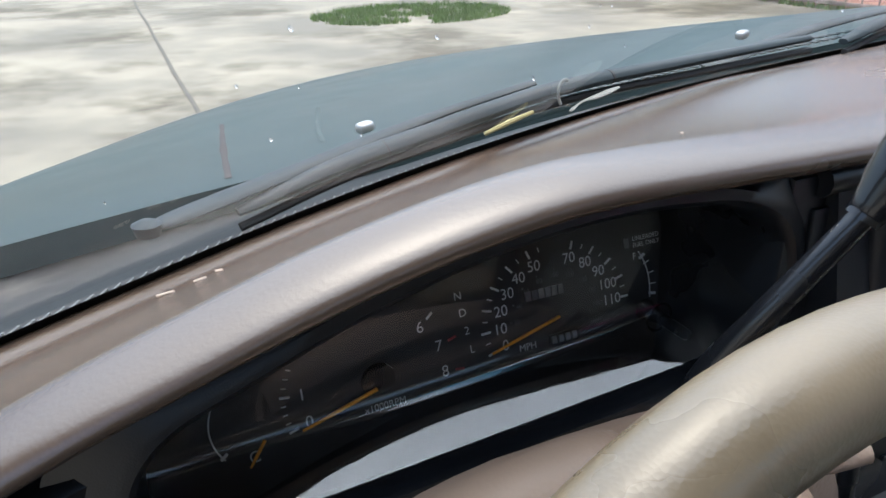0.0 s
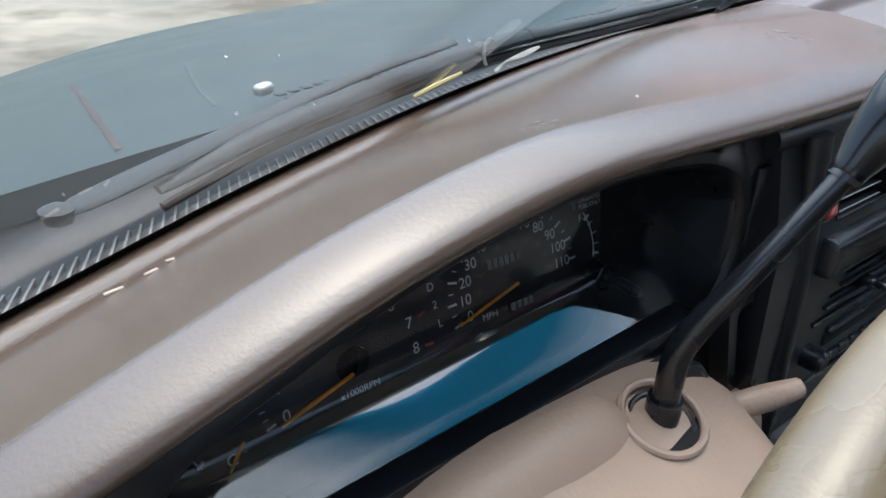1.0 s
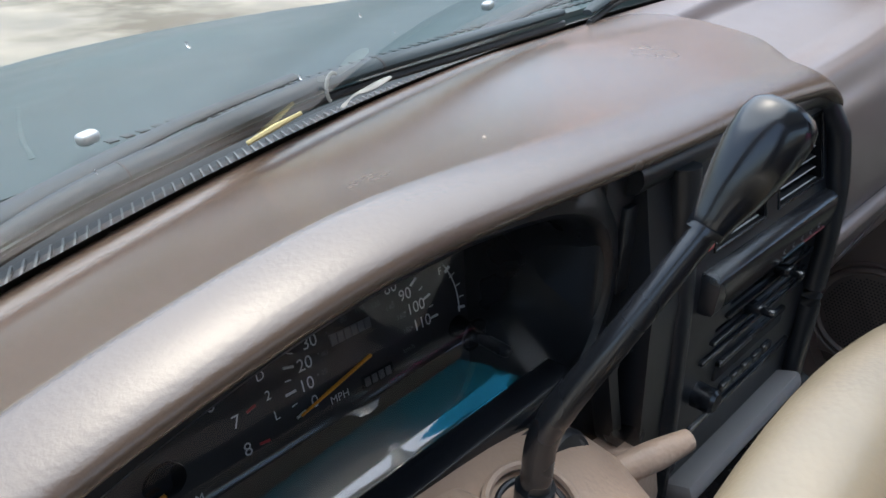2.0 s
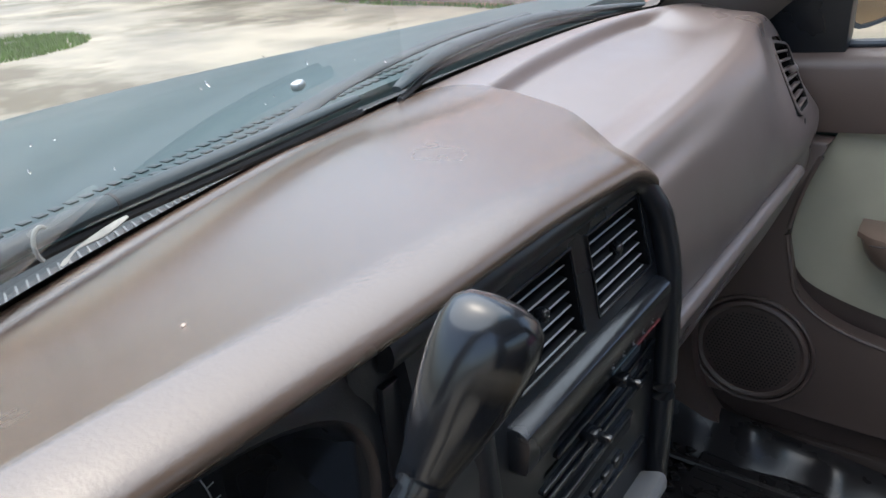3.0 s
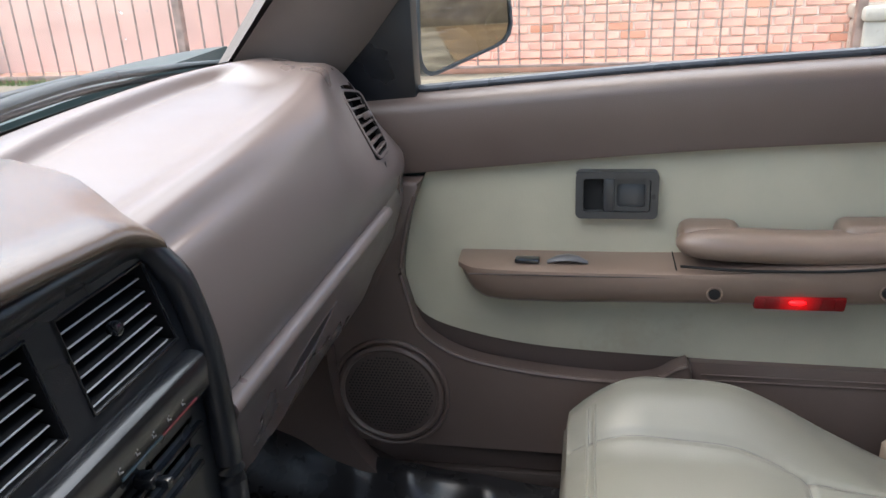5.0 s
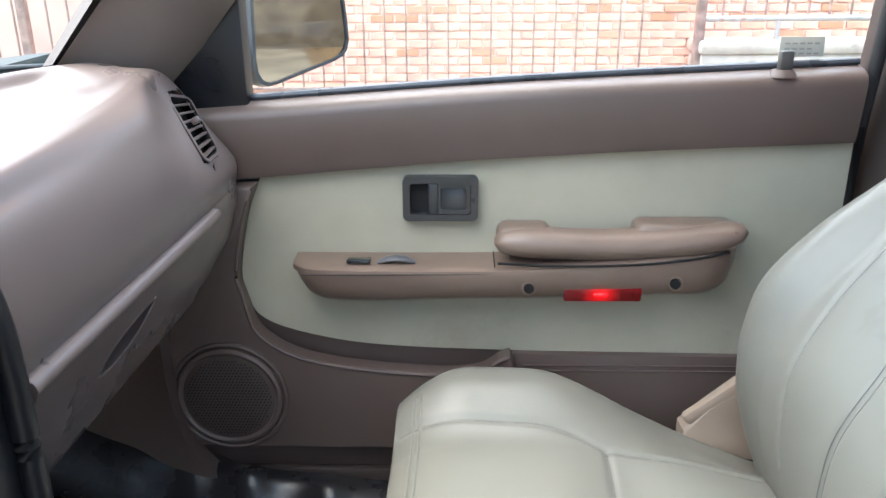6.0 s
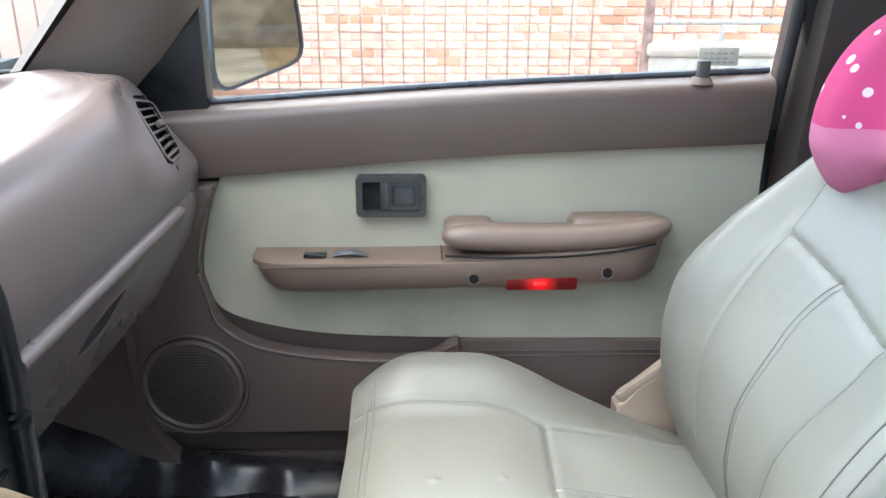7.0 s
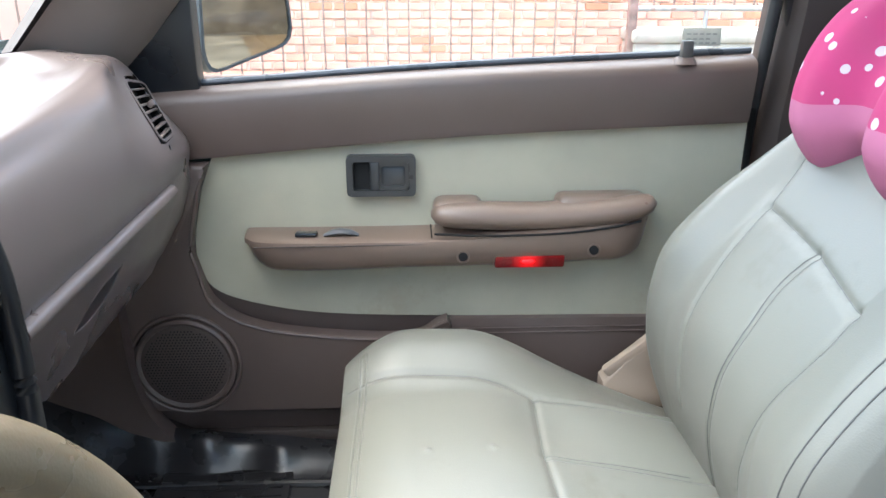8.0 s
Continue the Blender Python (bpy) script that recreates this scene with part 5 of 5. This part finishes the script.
# ---- cab: floor, mat, kick panel, pillars, roof ----
tagged(part("floor", box((1.46, 1.5, 0.04), (-0.04, -0.15, 0.665), 0.004), RUBBER), "black cab floor", "floor", kind="structure")
mat_thing = thing("floor_mat", (0.4, 0.3, 0.685), "glossy black rubber floor mat with ribs", "floor mat")
rows = []
for i in range(61):
    x = 0.14 + 0.52 * i / 60
    row = []
    for k in range(61):
        y = -0.1 + 0.72 * k / 60
        z = 0.692 + 0.9 * max(0.0, y - 0.42) ** 1.6
        e = min(1.0, max(0.0, (x - 0.585) / 0.06))
        z += spline(y, (-0.1, 0.1, 0.2, 0.336, 0.4, 0.53, 0.62), (0.018, 0.02, 0.03, 0.046, 0.058, 0.081, 0.085)) * e * e * (3 - 2 * e)
        z += 0.006 * noise.noise(Vector((x * 22, y * 16, 2))) * (1 - 0.6 * e) * min(1.0, max(0.0, (x - 0.5) / 0.08) + max(0.0, (y - 0.4) / 0.1))
        z += 0.016 * math.exp(-((y - 0.315) / 0.03) ** 2 - ((x - 0.625) / 0.025) ** 2) - 0.008 * math.exp(-((y - 0.36) / 0.02) ** 2 - ((x - 0.62) / 0.03) ** 2)
        z += 0.012 * math.exp(-((y - 0.47) / 0.035) ** 2 - ((x - 0.63) / 0.02) ** 2) + 0.01 * math.exp(-((y - 0.2) / 0.02) ** 2 - ((x - 0.62) / 0.03) ** 2)
        row.append((x, y, z))
    rows.append(row)
part("mat_sheet", grid(rows, (0, 0, -0.004)), MAT, mat_thing)
# flat insert with long grooves, and a field of small chevrons before it
insert = part("insert", slab(rounded(0.1, 0.19, 0.014, cx=0.56, cy=0.275), "z", 0.7005, -0.006), MAT, mat_thing, "smooth grooved heel insert")
for k in range(5):
    part("groove", tube(smooth([(0.602 - 0.019 * k, 0.362, 0.7008), (0.598 - 0.019 * k, 0.28, 0.7008), (0.603 - 0.019 * k, 0.19, 0.7008)], 8), 0.0011, 6), VOID, insert)
stud_mesh = None
for k in range(7):
    for j in range(10):
        m = pose(0.47 + 0.022 * k, 0.385 + 0.019 * j, 0.6985 + 0.9 * max(0.0, 0.385 + 0.019 * j - 0.42) ** 1.6, 8, 0, 45)
        if stud_mesh is None:
            ob = part("stud", box((0.013, 0.013, 0.007), bevel=0.002), MAT, mat_thing)
            stud_mesh = ob.data
        else:
            ob = new("stud", stud_mesh)
            ob.parent = mat_thing
            ob.matrix_parent_inverse = mat_thing.matrix_world.inverted()
        ob.matrix_basis = m
part("mat_edge", tube([(0.575, 0.42, 0.7), (0.578, 0.3, 0.697), (0.575, 0.1, 0.697), (0.56, 0.02, 0.697)], 0.006, 8), MAT, mat_thing)
tagged(part("sill", box((0.05, 1.3, 0.035), (0.69, -0.1, 0.712), 0.008), SILL_DARK), "dark door sill trim", "trim", kind="structure")
rows = []
for z in (0.66, 0.72, 0.74, 0.76, 0.78, 0.81, 0.85, 0.9, 1.0, 1.12):
    f = spline(z, (0.66, 0.72, 0.76, 0.8, 0.88, 1.12), (0.34, 0.35, 0.376, 0.394, 0.405, 0.408))
    rows.append([(0.636 - 0.016 * min(1.0, max(0.0, (z - 0.72) / 0.15)), f, z), (0.632, f + 0.02, z), (0.642, 0.5, z), (0.648, 0.62, z)])
tagged(part("kick_panel", grid(rows, (0.03, 0.0, 0)), DOOR_TAUPE), "taupe plastic kick panel beside the footwell", "trim", kind="structure")
tagged(part("firewall", box((1.44, 0.03, 0.46), (-0.04, 0.66, 0.88)), SILL_DARK), "dark firewall behind the dashboard", "wall", kind="structure")
tagged(part("roof", box((1.34, 0.82, 0.07), (-0.04, -0.56, 1.985), 0.01), PAD_ROOF), "pale cloth headliner", "roof", kind="structure")
bm = slab([(-0.74, 0.66), (-0.74, 1.24), (0.66, 1.24), (0.66, 0.66)], "y", -0.96, 0.04)
slab([(-0.74, 1.72), (-0.74, 1.95), (0.66, 1.95), (0.66, 1.72)], "y", -0.96, 0.04, bm=bm)
slab([(-0.74, 1.24), (-0.74, 1.72), (-0.68, 1.72), (-0.68, 1.24)], "y", -0.96, 0.04, bm=bm)
slab([(0.6, 1.24), (0.6, 1.72), (0.66, 1.72), (0.66, 1.24)], "y", -0.96, 0.04, bm=bm)
tagged(part("wall_rear", bm, DOOR_TAUPE), "taupe rear cab wall with a window", "wall", kind="structure")
g = part("window_rear", grid([[(x, -0.95, 1.24), (x, -0.95, 1.72)] for x in (-0.68, 0.6)]), GLASS)
g.visible_shadow = False
tagged(g, "clear rear cab window glass", "window", kind="structure")
rows = []
for z, y0, y1 in ((0.7, -0.49, -0.96), (1.2, -0.488, -0.96), (1.42, -0.505, -0.96), (1.95, -0.585, -0.96)):
    rows.append([(0.715, y0, z), (0.69, y0 - 0.005, z), (0.668, y0 - 0.02, z), (0.66, y0 - 0.05, z), (0.665, y1, z)])
tagged(part("pillar_rear", grid(rows, (0.04, 0, 0)), PILLAR), "dark brown plastic pillar trim", "pillar", kind="structure")
for side, name in ((1, "pillar_front_1"), (-1, "pillar_front_2")):
    rows = []
    for k in range(9):
        t = k / 8
        sx = lambda x: x if side > 0 else -0.08 - x
        dx, dy, z = -0.131 * t, -0.66 * t, 1.27 + 0.74 * t
        rows.append([(sx(p[0] + dx), p[1] + dy, z + p[2]) for p in ((0.607, 0.505, 0), (0.612, 0.492, 0.004), (0.62, 0.47, 0.006), (0.64, 0.42, 0.006), (0.662, 0.385, 0.004), (0.69, 0.372, 0), (0.72, 0.39, -0.005))])
    tagged(part(name, grid(rows, (0.015 * side, 0.012, 0.008)), PILLAR_LIGHT), "taupe-grey windscreen pillar trim", "pillar", kind="structure")
# rear quarter on the driver's side, and the driver's door standing open
bm = slab([(-0.5, 0.66), (-0.5, 1.27), (-0.58, 1.95), (-0.96, 1.95), (-0.96, 0.66)], "x", -0.79, 0.04)
tagged(part("wall_quarter", bm, DOOR_TAUPE), "taupe quarter panel behind the driver door", "wall", kind="structure")
bm = slab([(0.46, 0.66), (0.46, 1.2), (0.3, 1.235), (-0.49, 1.27), (-0.49, 0.66)], "x", -0.79, 0.04, 0.0)
driver_door = tagged(part("door_1", bm, DOOR_TAUPE), "open driver door with taupe trim", "door", kind="structure")
bm = slab([(0.3, 1.235), (0.38, 1.24), (-0.14, 1.92), (-0.18, 1.92)], "x", -0.788, 0.036)
part("door_frame", bm, BLACK, driver_door)
bm = slab([(-0.14, 1.9), (-0.14, 1.95), (-0.57, 1.95), (-0.57, 1.9)], "x", -0.785, 0.036)
part("door_frame", bm, BLACK, driver_door)
g = part("door_glass", grid([[(-0.775, y, 1.22), (-0.775, y, 1.91)] for y in (0.3, -0.1, -0.5)]), GLASS, driver_door)
g.visible_shadow = False
HINGE = Matrix.Translation((-0.77, 0.44, 0))
driver_door.matrix_world = HINGE @ pose(0, 0, 0, 0, 0, -72) @ HINGE.inverted()
# screen glass with its black printed band
def screen_pt(x, h):
    yb, zb = base(x)
    return Vector((x - 0.2 * h * (x + 0.04) / 0.65, yb + 0.008 - 0.93 * h, zb - 0.004 + h))


xs = [-0.69 + 1.3 * k / 40 for k in range(41)]
g = part("windscreen", grid([[screen_pt(x, h) for h in [0.74 * k / 10 for k in range(11)]] for x in xs]), GLASS)
g.visible_shadow = False
tagged(g, "raked windscreen glass with water drops", "windscreen", kind="structure")
part("shade_band", grid([[screen_pt(x, h) + Vector((0, -0.003, -0.003)) for h in [0.52 + 0.22 * k / 8 for k in range(9)]] for x in xs]), SHADE, g, "blue tinted sun band along the top")
band = part("black_band", grid([[screen_pt(x, h) + Vector((0, -0.002, -0.002)) for h in (-0.012, 0.0, 0.014)] for x in xs]), BAND, g, "black printed edge of the glass")
side = [screen_pt(0.61, 0.74 * k / 10) + Vector((0, -0.002, -0.002)) for k in range(11)]
part("black_band", grid([[p + Vector((0.03, -0.012, 0)), p, p + Vector((-0.012, 0.004, 0))] for p in side]), BAND, g)
random.seed(4)
drop_mesh = None
for k in range(130):
    x, h = random.uniform(-0.62, 0.45), random.uniform(0.05, 0.3)
    size = random.choice((0.0004, 0.0005, 0.0006, 0.0009))
    if drop_mesh is None:
        bm = bmesh.new()
        bmesh.ops.create_icosphere(bm, subdivisions=2, radius=1.0)
        ob = part("water_drop", bm, DROP, g)
        drop_mesh = ob.data
    else:
        ob = new("water_drop", drop_mesh)
        ob.parent = g
    p = screen_pt(x, h) + Vector((0, 0.001, 0.001))
    ob.matrix_local = Matrix.LocRotScale(p, Euler((radians(-45), 0, radians(random.uniform(-20, 20)))), (size, size * 0.5, size * random.uniform(1.2, 2.6)))

# ---- hood, cowl, wipers ----
hood = thing("hood", (0.05, 1.1, 0.8), "faded dusty teal pickup hood", "car hood")


def hood_z(x, y):
    yr = 0.64 - 0.12 * (x - 0.05) ** 2
    yf = 1.6 - 0.75 * (x - 0.08) ** 2
    s = min(1.0, max(0.0, (y - yr) / (yf - yr)))
    zr, zf = 1.243 + 0.075 * x, 1.093 + 0.095 * x
    z = zr + (zf - zr) * s ** 1.35
    return z


rows = []
for i in range(73):
    x = -0.7 + 1.5 * i / 72
    yr = 0.64 - 0.12 * (x - 0.05) ** 2
    yf = 1.6 - 0.75 * (x - 0.08) ** 2
    row = [(x, yr - 0.004, hood_z(x, yr) - 0.02)]
    for k in range(33):
        y = yr + (yf - yr) * k / 32
        row.append((x, y, hood_z(x, y) - 0.008 * (k / 32) ** 8))
    z0 = row[-1][2]
    row += [(x, yf + 0.012, z0 - 0.012), (x, yf + 0.02, z0 - 0.04), (x, yf + 0.02, z0 - 0.2)]
    rows.append(row)
for out, drop in ((0.012, 0.01), (0.02, 0.04), (0.02, 0.2)):
    rows.append([(x + out, y, z - drop) for x, y, z in rows[72]])
part("hood_skin", grid(rows), TEAL, hood)
for k in range(56):
    x = -0.2 + 0.0125 * k
    for j in range(2):
        y = 0.662 + 0.019 * j - 0.12 * (x - 0.05) ** 2
        part("vent_slot", box((0.0075, 0.012, 0.0016), (x, y, hood_z(x, y)), 0.0005, (-8, -4, 0)), SLOT, hood)
# narrow reddish and pale streaks across the paint
for pts, w, mat in (([(-0.29, 0.96), (-0.325, 0.752), (-0.342, 0.64)], 0.004, STREAK_RED), ([(-0.19, 0.9), (-0.23, 0.772), (-0.25, 0.69)], 0.003, STREAK_PALE)):
    line = smooth(pts, 14)
    rad = [w * (0.5 + 0.5 * abs(noise.noise(Vector((q[0] * 30, q[1] * 18, 1))) * 2)) for q in line]
    part("run_mark", tube([Vector((q[0], q[1], hood_z(q[0], q[1]) + 0.0004)) for q in line], rad, 8, flat=0.03), mat, hood)
for x, y, z in ((-0.223, 0.655, 1.238), (0.213, 0.674, 1.277)):
    n = part("washer_nozzle", box((0.016, 0.011, 0.009), (x, y, z), 0.0035, (0, -4, 20), segments=3), CHROME, hood, "worn silver washer nozzle")
# cowl grille with fine slats under the glass
cowl = thing("cowl", (0.0, 0.6, 1.1), "dusty black plastic cowl grille with fine slats", "cowl grille")
rows = []
for i in range(61):
    x = -0.72 + 1.42 * i / 60
    yb, zb = base(x)
    rows.append([(x, yb + 0.01, zb - 0.02), (x, yb + 0.02, zb - 0.012), (x, yb + 0.05, zb - 0.018), (x, yb + 0.075, zb - 0.022), (x, 0.645 - 0.12 * (x - 0.05) ** 2, min(zb - 0.03, 1.22 + 0.075 * x))])
part("cowl_panel", grid(rows, (0, 0, -0.02)), COWL, cowl)
slat_mesh = None
for k in range(150):
    x = -0.5 + 1.1 * k / 149
    yb, zb = base(x)
    if slat_mesh is None:
        ob = part("slat", box((0.0012, 0.042, 0.003)), COWL_EDGE, cowl)
        slat_mesh = ob.data
    else:
        ob = new("slat", slat_mesh)
        ob.parent = cowl
        ob.matrix_parent_inverse = cowl.matrix_world.inverted()
    ob.matrix_basis = pose(x, yb + 0.028, zb - 0.0115, -8, 0, -22)


def wiper(name, pivot, elbow, tip, arm_end):
    w = thing(name, pivot, "black painted wiper arm with a long covered blade", "wiper", "windscreen wipers")
    pts = smooth([pivot, *arm_end], 24)
    part("arm", tube(pts, [0.005, 0.0095, 0.0105, 0.0107] + [0.0107 - 0.0045 * k / 20 for k in range(21)], 14, flat=0.3), WIPER, w)
    part("pivot_cap", tube([Vector(pivot) + Vector((0, 0, -0.004)), Vector(pivot) + Vector((0, 0, 0.003)), Vector(pivot) + Vector((0, 0, 0.0055))], [0.007, 0.009, 0.004], 18), WIPER, w)
    pts = smooth(elbow + [tip], 40)
    rad = [0.0045 + 0.005 * math.sin(math.pi * min(1, max(0, k / 40)) ** 0.7) for k in range(41)]
    blade = part("blade_cover", tube(pts, rad, 12, flat=0.6), WIPER, w)
    part("rubber", tube([p + Vector((0, -0.003, -0.009)) for p in pts], 0.003, 8), RUBBER, blade)
    for k in (12, 27):
        part("joint", tube([pts[k], pts[k] + (pts[k + 1] - pts[k]) * 0.12], rad[k] + 0.0005, 12, flat=0.6), RUBBER, blade)
    return w


wiper("wiper", (-0.413, 0.506, 1.237), [(-0.36, 0.511, 1.236), (-0.29, 0.522, 1.252), (-0.222, 0.524, 1.265), (-0.13, 0.508, 1.288), (-0.02, 0.503, 1.297)], (0.11, 0.507, 1.303),
      [(-0.32, 0.53, 1.25), (-0.22, 0.545, 1.268), (-0.14, 0.525, 1.29)])
wiper("wiper", (0.1, 0.6, 1.265), [(0.19, 0.535, 1.29), (0.26, 0.55, 1.3), (0.342, 0.559, 1.304), (0.45, 0.555, 1.308), (0.56, 0.53, 1.305)], (0.66, 0.49, 1.3),
      [(0.2, 0.6, 1.287), (0.34, 0.59, 1.305), (0.46, 0.565, 1.312)])
# plant debris on the cowl
deb = thing("dry_straw", (-0.18, 0.495, 1.265), "pale dry straw lying on the cowl", "straw")
part("stalk", tube([(-0.195, 0.498, 1.266), (-0.178, 0.494, 1.273), (-0.162, 0.49, 1.279)], [0.0014, 0.0018, 0.0012], 6), STRAW, deb)
deb = thing("dry_leaf", (-0.11, 0.49, 1.28), "pale curled dry leaf on the cowl", "leaf")
part("blade", tube(smooth([(-0.131, 0.492, 1.275), (-0.12, 0.494, 1.28), (-0.108, 0.492, 1.283), (-0.092, 0.49, 1.288)], 12), [0.0012, 0.002, 0.0012, 0.001, 0.0012, 0.0016, 0.0024, 0.0032, 0.0036, 0.0038, 0.0035, 0.0028, 0.0015], 8, flat=0.4), LEAF, deb)
part("curl", tube([Vector((-0.135 + 0.005 * math.sin(a), 0.494, 1.288 + 0.009 * math.cos(a))) for a in [radians(-150 + 12 * k) for k in range(16)]], 0.0012, 6), LEAF, deb)

# ---- yard: stone wall, gates, brick wall, grass ----
FX = 7.75
gate = thing("gate", (FX, 3.0, GROUND), "rusty iron bar gate in front of pink brick", "gate")
part("bottom_rail", box((0.05, 3.0, 0.045), (FX, 6.05, 0.325), 0.006), IRON, gate)
part("top_rail", box((0.05, 3.0, 0.045), (FX, 6.05, 2.1), 0.006), IRON, gate)
part("end_post", box((0.09, 0.09, 1.9), (FX, 4.52, 1.2), 0.008), IRON, gate)
part("hinge", box((0.12, 0.12, 0.12), (FX, 4.37, 0.53), 0.02), IRON, gate)
part("wheel", tube([(FX, 4.62, 0.3), (FX + 0.06, 4.62, 0.3)], 0.07, 14), IRON, gate)
bar_mesh = None


def bars(parent, y0, y1, step, z0, z1):
    global bar_mesh
    n = int((y1 - y0) / step)
    for k in range(n + 1):
        if bar_mesh is None:
            ob = part("bar", tube([(0, 0, 0), (0, 0, 1)], 0.011, 6), IRON, parent)
            bar_mesh = ob.data
        else:
            ob = new("bar", bar_mesh)
            ob.parent = parent
            ob.matrix_parent_inverse = parent.matrix_world.inverted()
        ob.matrix_basis = Matrix.LocRotScale((FX, y0 + k * step, z0), None, (1, 1, z1 - z0))


bars(gate, 4.62, 7.5, 0.215, 0.33, 2.1)
gate2 = thing("gate", (FX, 0.0, GROUND), "rusty iron bar gate in front of red brick", "gate")
part("bottom_rail", box((0.045, 6.3, 0.03), (FX, 1.3, 0.33), 0.006), IRON, gate2)
part("top_rail", box((0.045, 6.3, 0.045), (FX, 1.3, 2.1), 0.006), IRON, gate2)
bars(gate2, -1.75, 4.3, 0.215, 0.33, 2.1)
part("hinge_post", box((0.09, 0.09, 1.8), (FX, -2.33, 1.3), 0.01), IRON, gate2)
fence = thing("low_fence", (FX, -3.2, GROUND), "pale concrete plinth with a grey pipe rail", "fence")
part("plinth", box((0.5, 9.4, 0.42), (FX + 0.15, -7.05, 0.46), 0.03), PALE, fence)
part("plinth_cap", box((0.56, 9.45, 0.14), (FX + 0.15, -7.05, 0.73), 0.04), PALE, fence)
part("pipe", tube([(FX, -2.3, 1.0), (FX, -11.6, 1.03)], 0.03, 10), PIPE, fence)
part("pipe", tube([(FX, -3.1, 0.75), (FX, -3.1, 1.02)], 0.025, 10), PIPE, fence)
for k in range(42):
    part("picket", tube([(FX + 0.02, -2.55 - 0.21 * k, 1.0), (FX + 0.02, -2.55 - 0.21 * k, 1.9)], 0.012, 6), IRON, fence)
wall = tagged(part("wall_brick", box((0.2, 12.5, 3.2), (8.3, 1.0, 1.85)), MORTAR), "pink-red brick wall with pale mortar", "wall", kind="structure")
part("kerb", box((0.35, 12.4, 0.09), (8.02, 1.0, 0.29), 0.01), PALE_PINK, wall)
part("painted_panel", box((0.1, 4.0, 3.1), (8.22, 5.5, 1.83), 0.02), PINK_WALL, wall, "plain wall painted salmon pink")
random.seed(9)
brick_mesh = None
made = 0
for row in range(18):
    for k in range(46):
        y = -4.9 + 0.27 * k + (0.135 if row % 2 else 0.0)
        if y > 3.4 or made >= 300:
            continue
        if not -4.4 < y:
            continue
        made += 1
        m = Matrix.LocRotScale((8.2 + random.uniform(-0.006, 0.004), y + random.uniform(-0.006, 0.006), 0.385 + 0.088 * row), Euler((random.uniform(-0.01, 0.01), 0, 0)), (1, random.uniform(0.94, 1.02), 1))
        if brick_mesh is None:
            ob = part("brick", box((0.05, 0.25, 0.072), bevel=0.006, segments=1), BRICK, wall)
            brick_mesh = ob.data
        else:
            ob = new("brick", brick_mesh)
            ob.parent = wall
        ob.matrix_basis = m
# stone wall of rounded boulders
stone_wall = tagged(part("wall_stone", box((0.4, 6.2, 1.6), (8.3, 10.6, 0.95)), STONE_JOINT), "rough field-stone wall with grey mortar", "wall", kind="structure")
random.seed(3)
stone_meshes = []
for v in range(4):
    bm = bmesh.new()
    bmesh.ops.create_icosphere(bm, subdivisions=2, radius=0.5)
    for vert in bm.verts:
        vert.co *= 1 + 0.28 * noise.noise(vert.co * 2.2 + Vector((v * 7, 0, 0)))
    ob = part("stone", bm, STONE, stone_wall)
    stone_meshes.append(ob.data)
    bpy.data.objects.remove(ob)
y = 7.55
while y < 13.5:
    z = 0.3
    while z < 1.75:
        w, h = random.uniform(0.4, 0.62), random.uniform(0.26, 0.42)
        ob = new("stone", random.choice(stone_meshes))
        ob.parent = stone_wall
        ob.matrix_basis = Matrix.LocRotScale((8.08, y + random.uniform(-0.05, 0.05), z + h / 2), Euler((random.uniform(0, 6.3), 0, 0)), (0.12, max(w, h) * 1.12, max(w, h) * 0.9))
        z += h
    y += 0.47
part("wall_cap", box((0.5, 6.3, 0.3), (8.2, 10.6, 1.9), 0.03), PALE, stone_wall)
part("wall_pier", box((0.5, 0.5, 2.2), (8.1, 7.72, 1.3), 0.03), PIER, stone_wall)


rows = [[(x, y, GROUND + 0.012 + 0.03 * max(0.0, noise.noise(Vector((x * 0.7, y * 0.7, 4))))) for y in [-12.6 + 10.2 * k / 40 + 0.25 * noise.noise(Vector((x, k * 0.3, 8))) for k in range(41)]] for x in [1.4 + 5.9 * j / 30 for j in range(31)]]
tagged(part("earth", grid(rows), EARTH), "bare brown earth with dry leaves behind the car", "ground", kind="structure")
tagged(part("wall_back", box((24, 0.3, 2.6), (0.0, -13.0, 1.5), 0.03), STONE), "grey-brown wall behind the yard", "wall", kind="structure")


def tufts(name, cx, cy, rx, ry, n, height, label):
    bm = bmesh.new()
    for k in range(n):
        a, r = random.uniform(0, 6.283), math.sqrt(random.random())
        if noise.noise(Vector((a * 2, r * 3, cx))) < -0.25:
            continue
        x, y = cx + rx * r * math.cos(a), cy + ry * r * math.sin(a)
        h, lean, b = height * random.uniform(0.4, 1.1), random.uniform(-0.4, 0.4), random.uniform(0, 6.283)
        w = 0.006
        p = [Vector((x - w * math.cos(b), y - w * math.sin(b), GROUND)), Vector((x + w * math.cos(b), y + w * math.sin(b), GROUND)),
             Vector((x + lean * h * 0.5, y + 0.2 * lean * h, GROUND + h * 0.6)), Vector((x + lean * h, y + 0.5 * lean * h, GROUND + h))]
        v = [bm.verts.new(q) for q in p]
        bm.faces.new((v[0], v[1], v[2]))
        bm.faces.new((v[1], v[3], v[2]))
    tagged(part(name, bm, GRASS), label, "grass", kind="stuff")


tufts("grass", 3.4, 8.85, 1.25, 0.95, 9000, 0.08, "clump of short green grass growing through the yard")
tufts("weeds", 7.85, 6.0, 0.25, 1.8, 2500, 0.12, "low weeds along the foot of the gate")
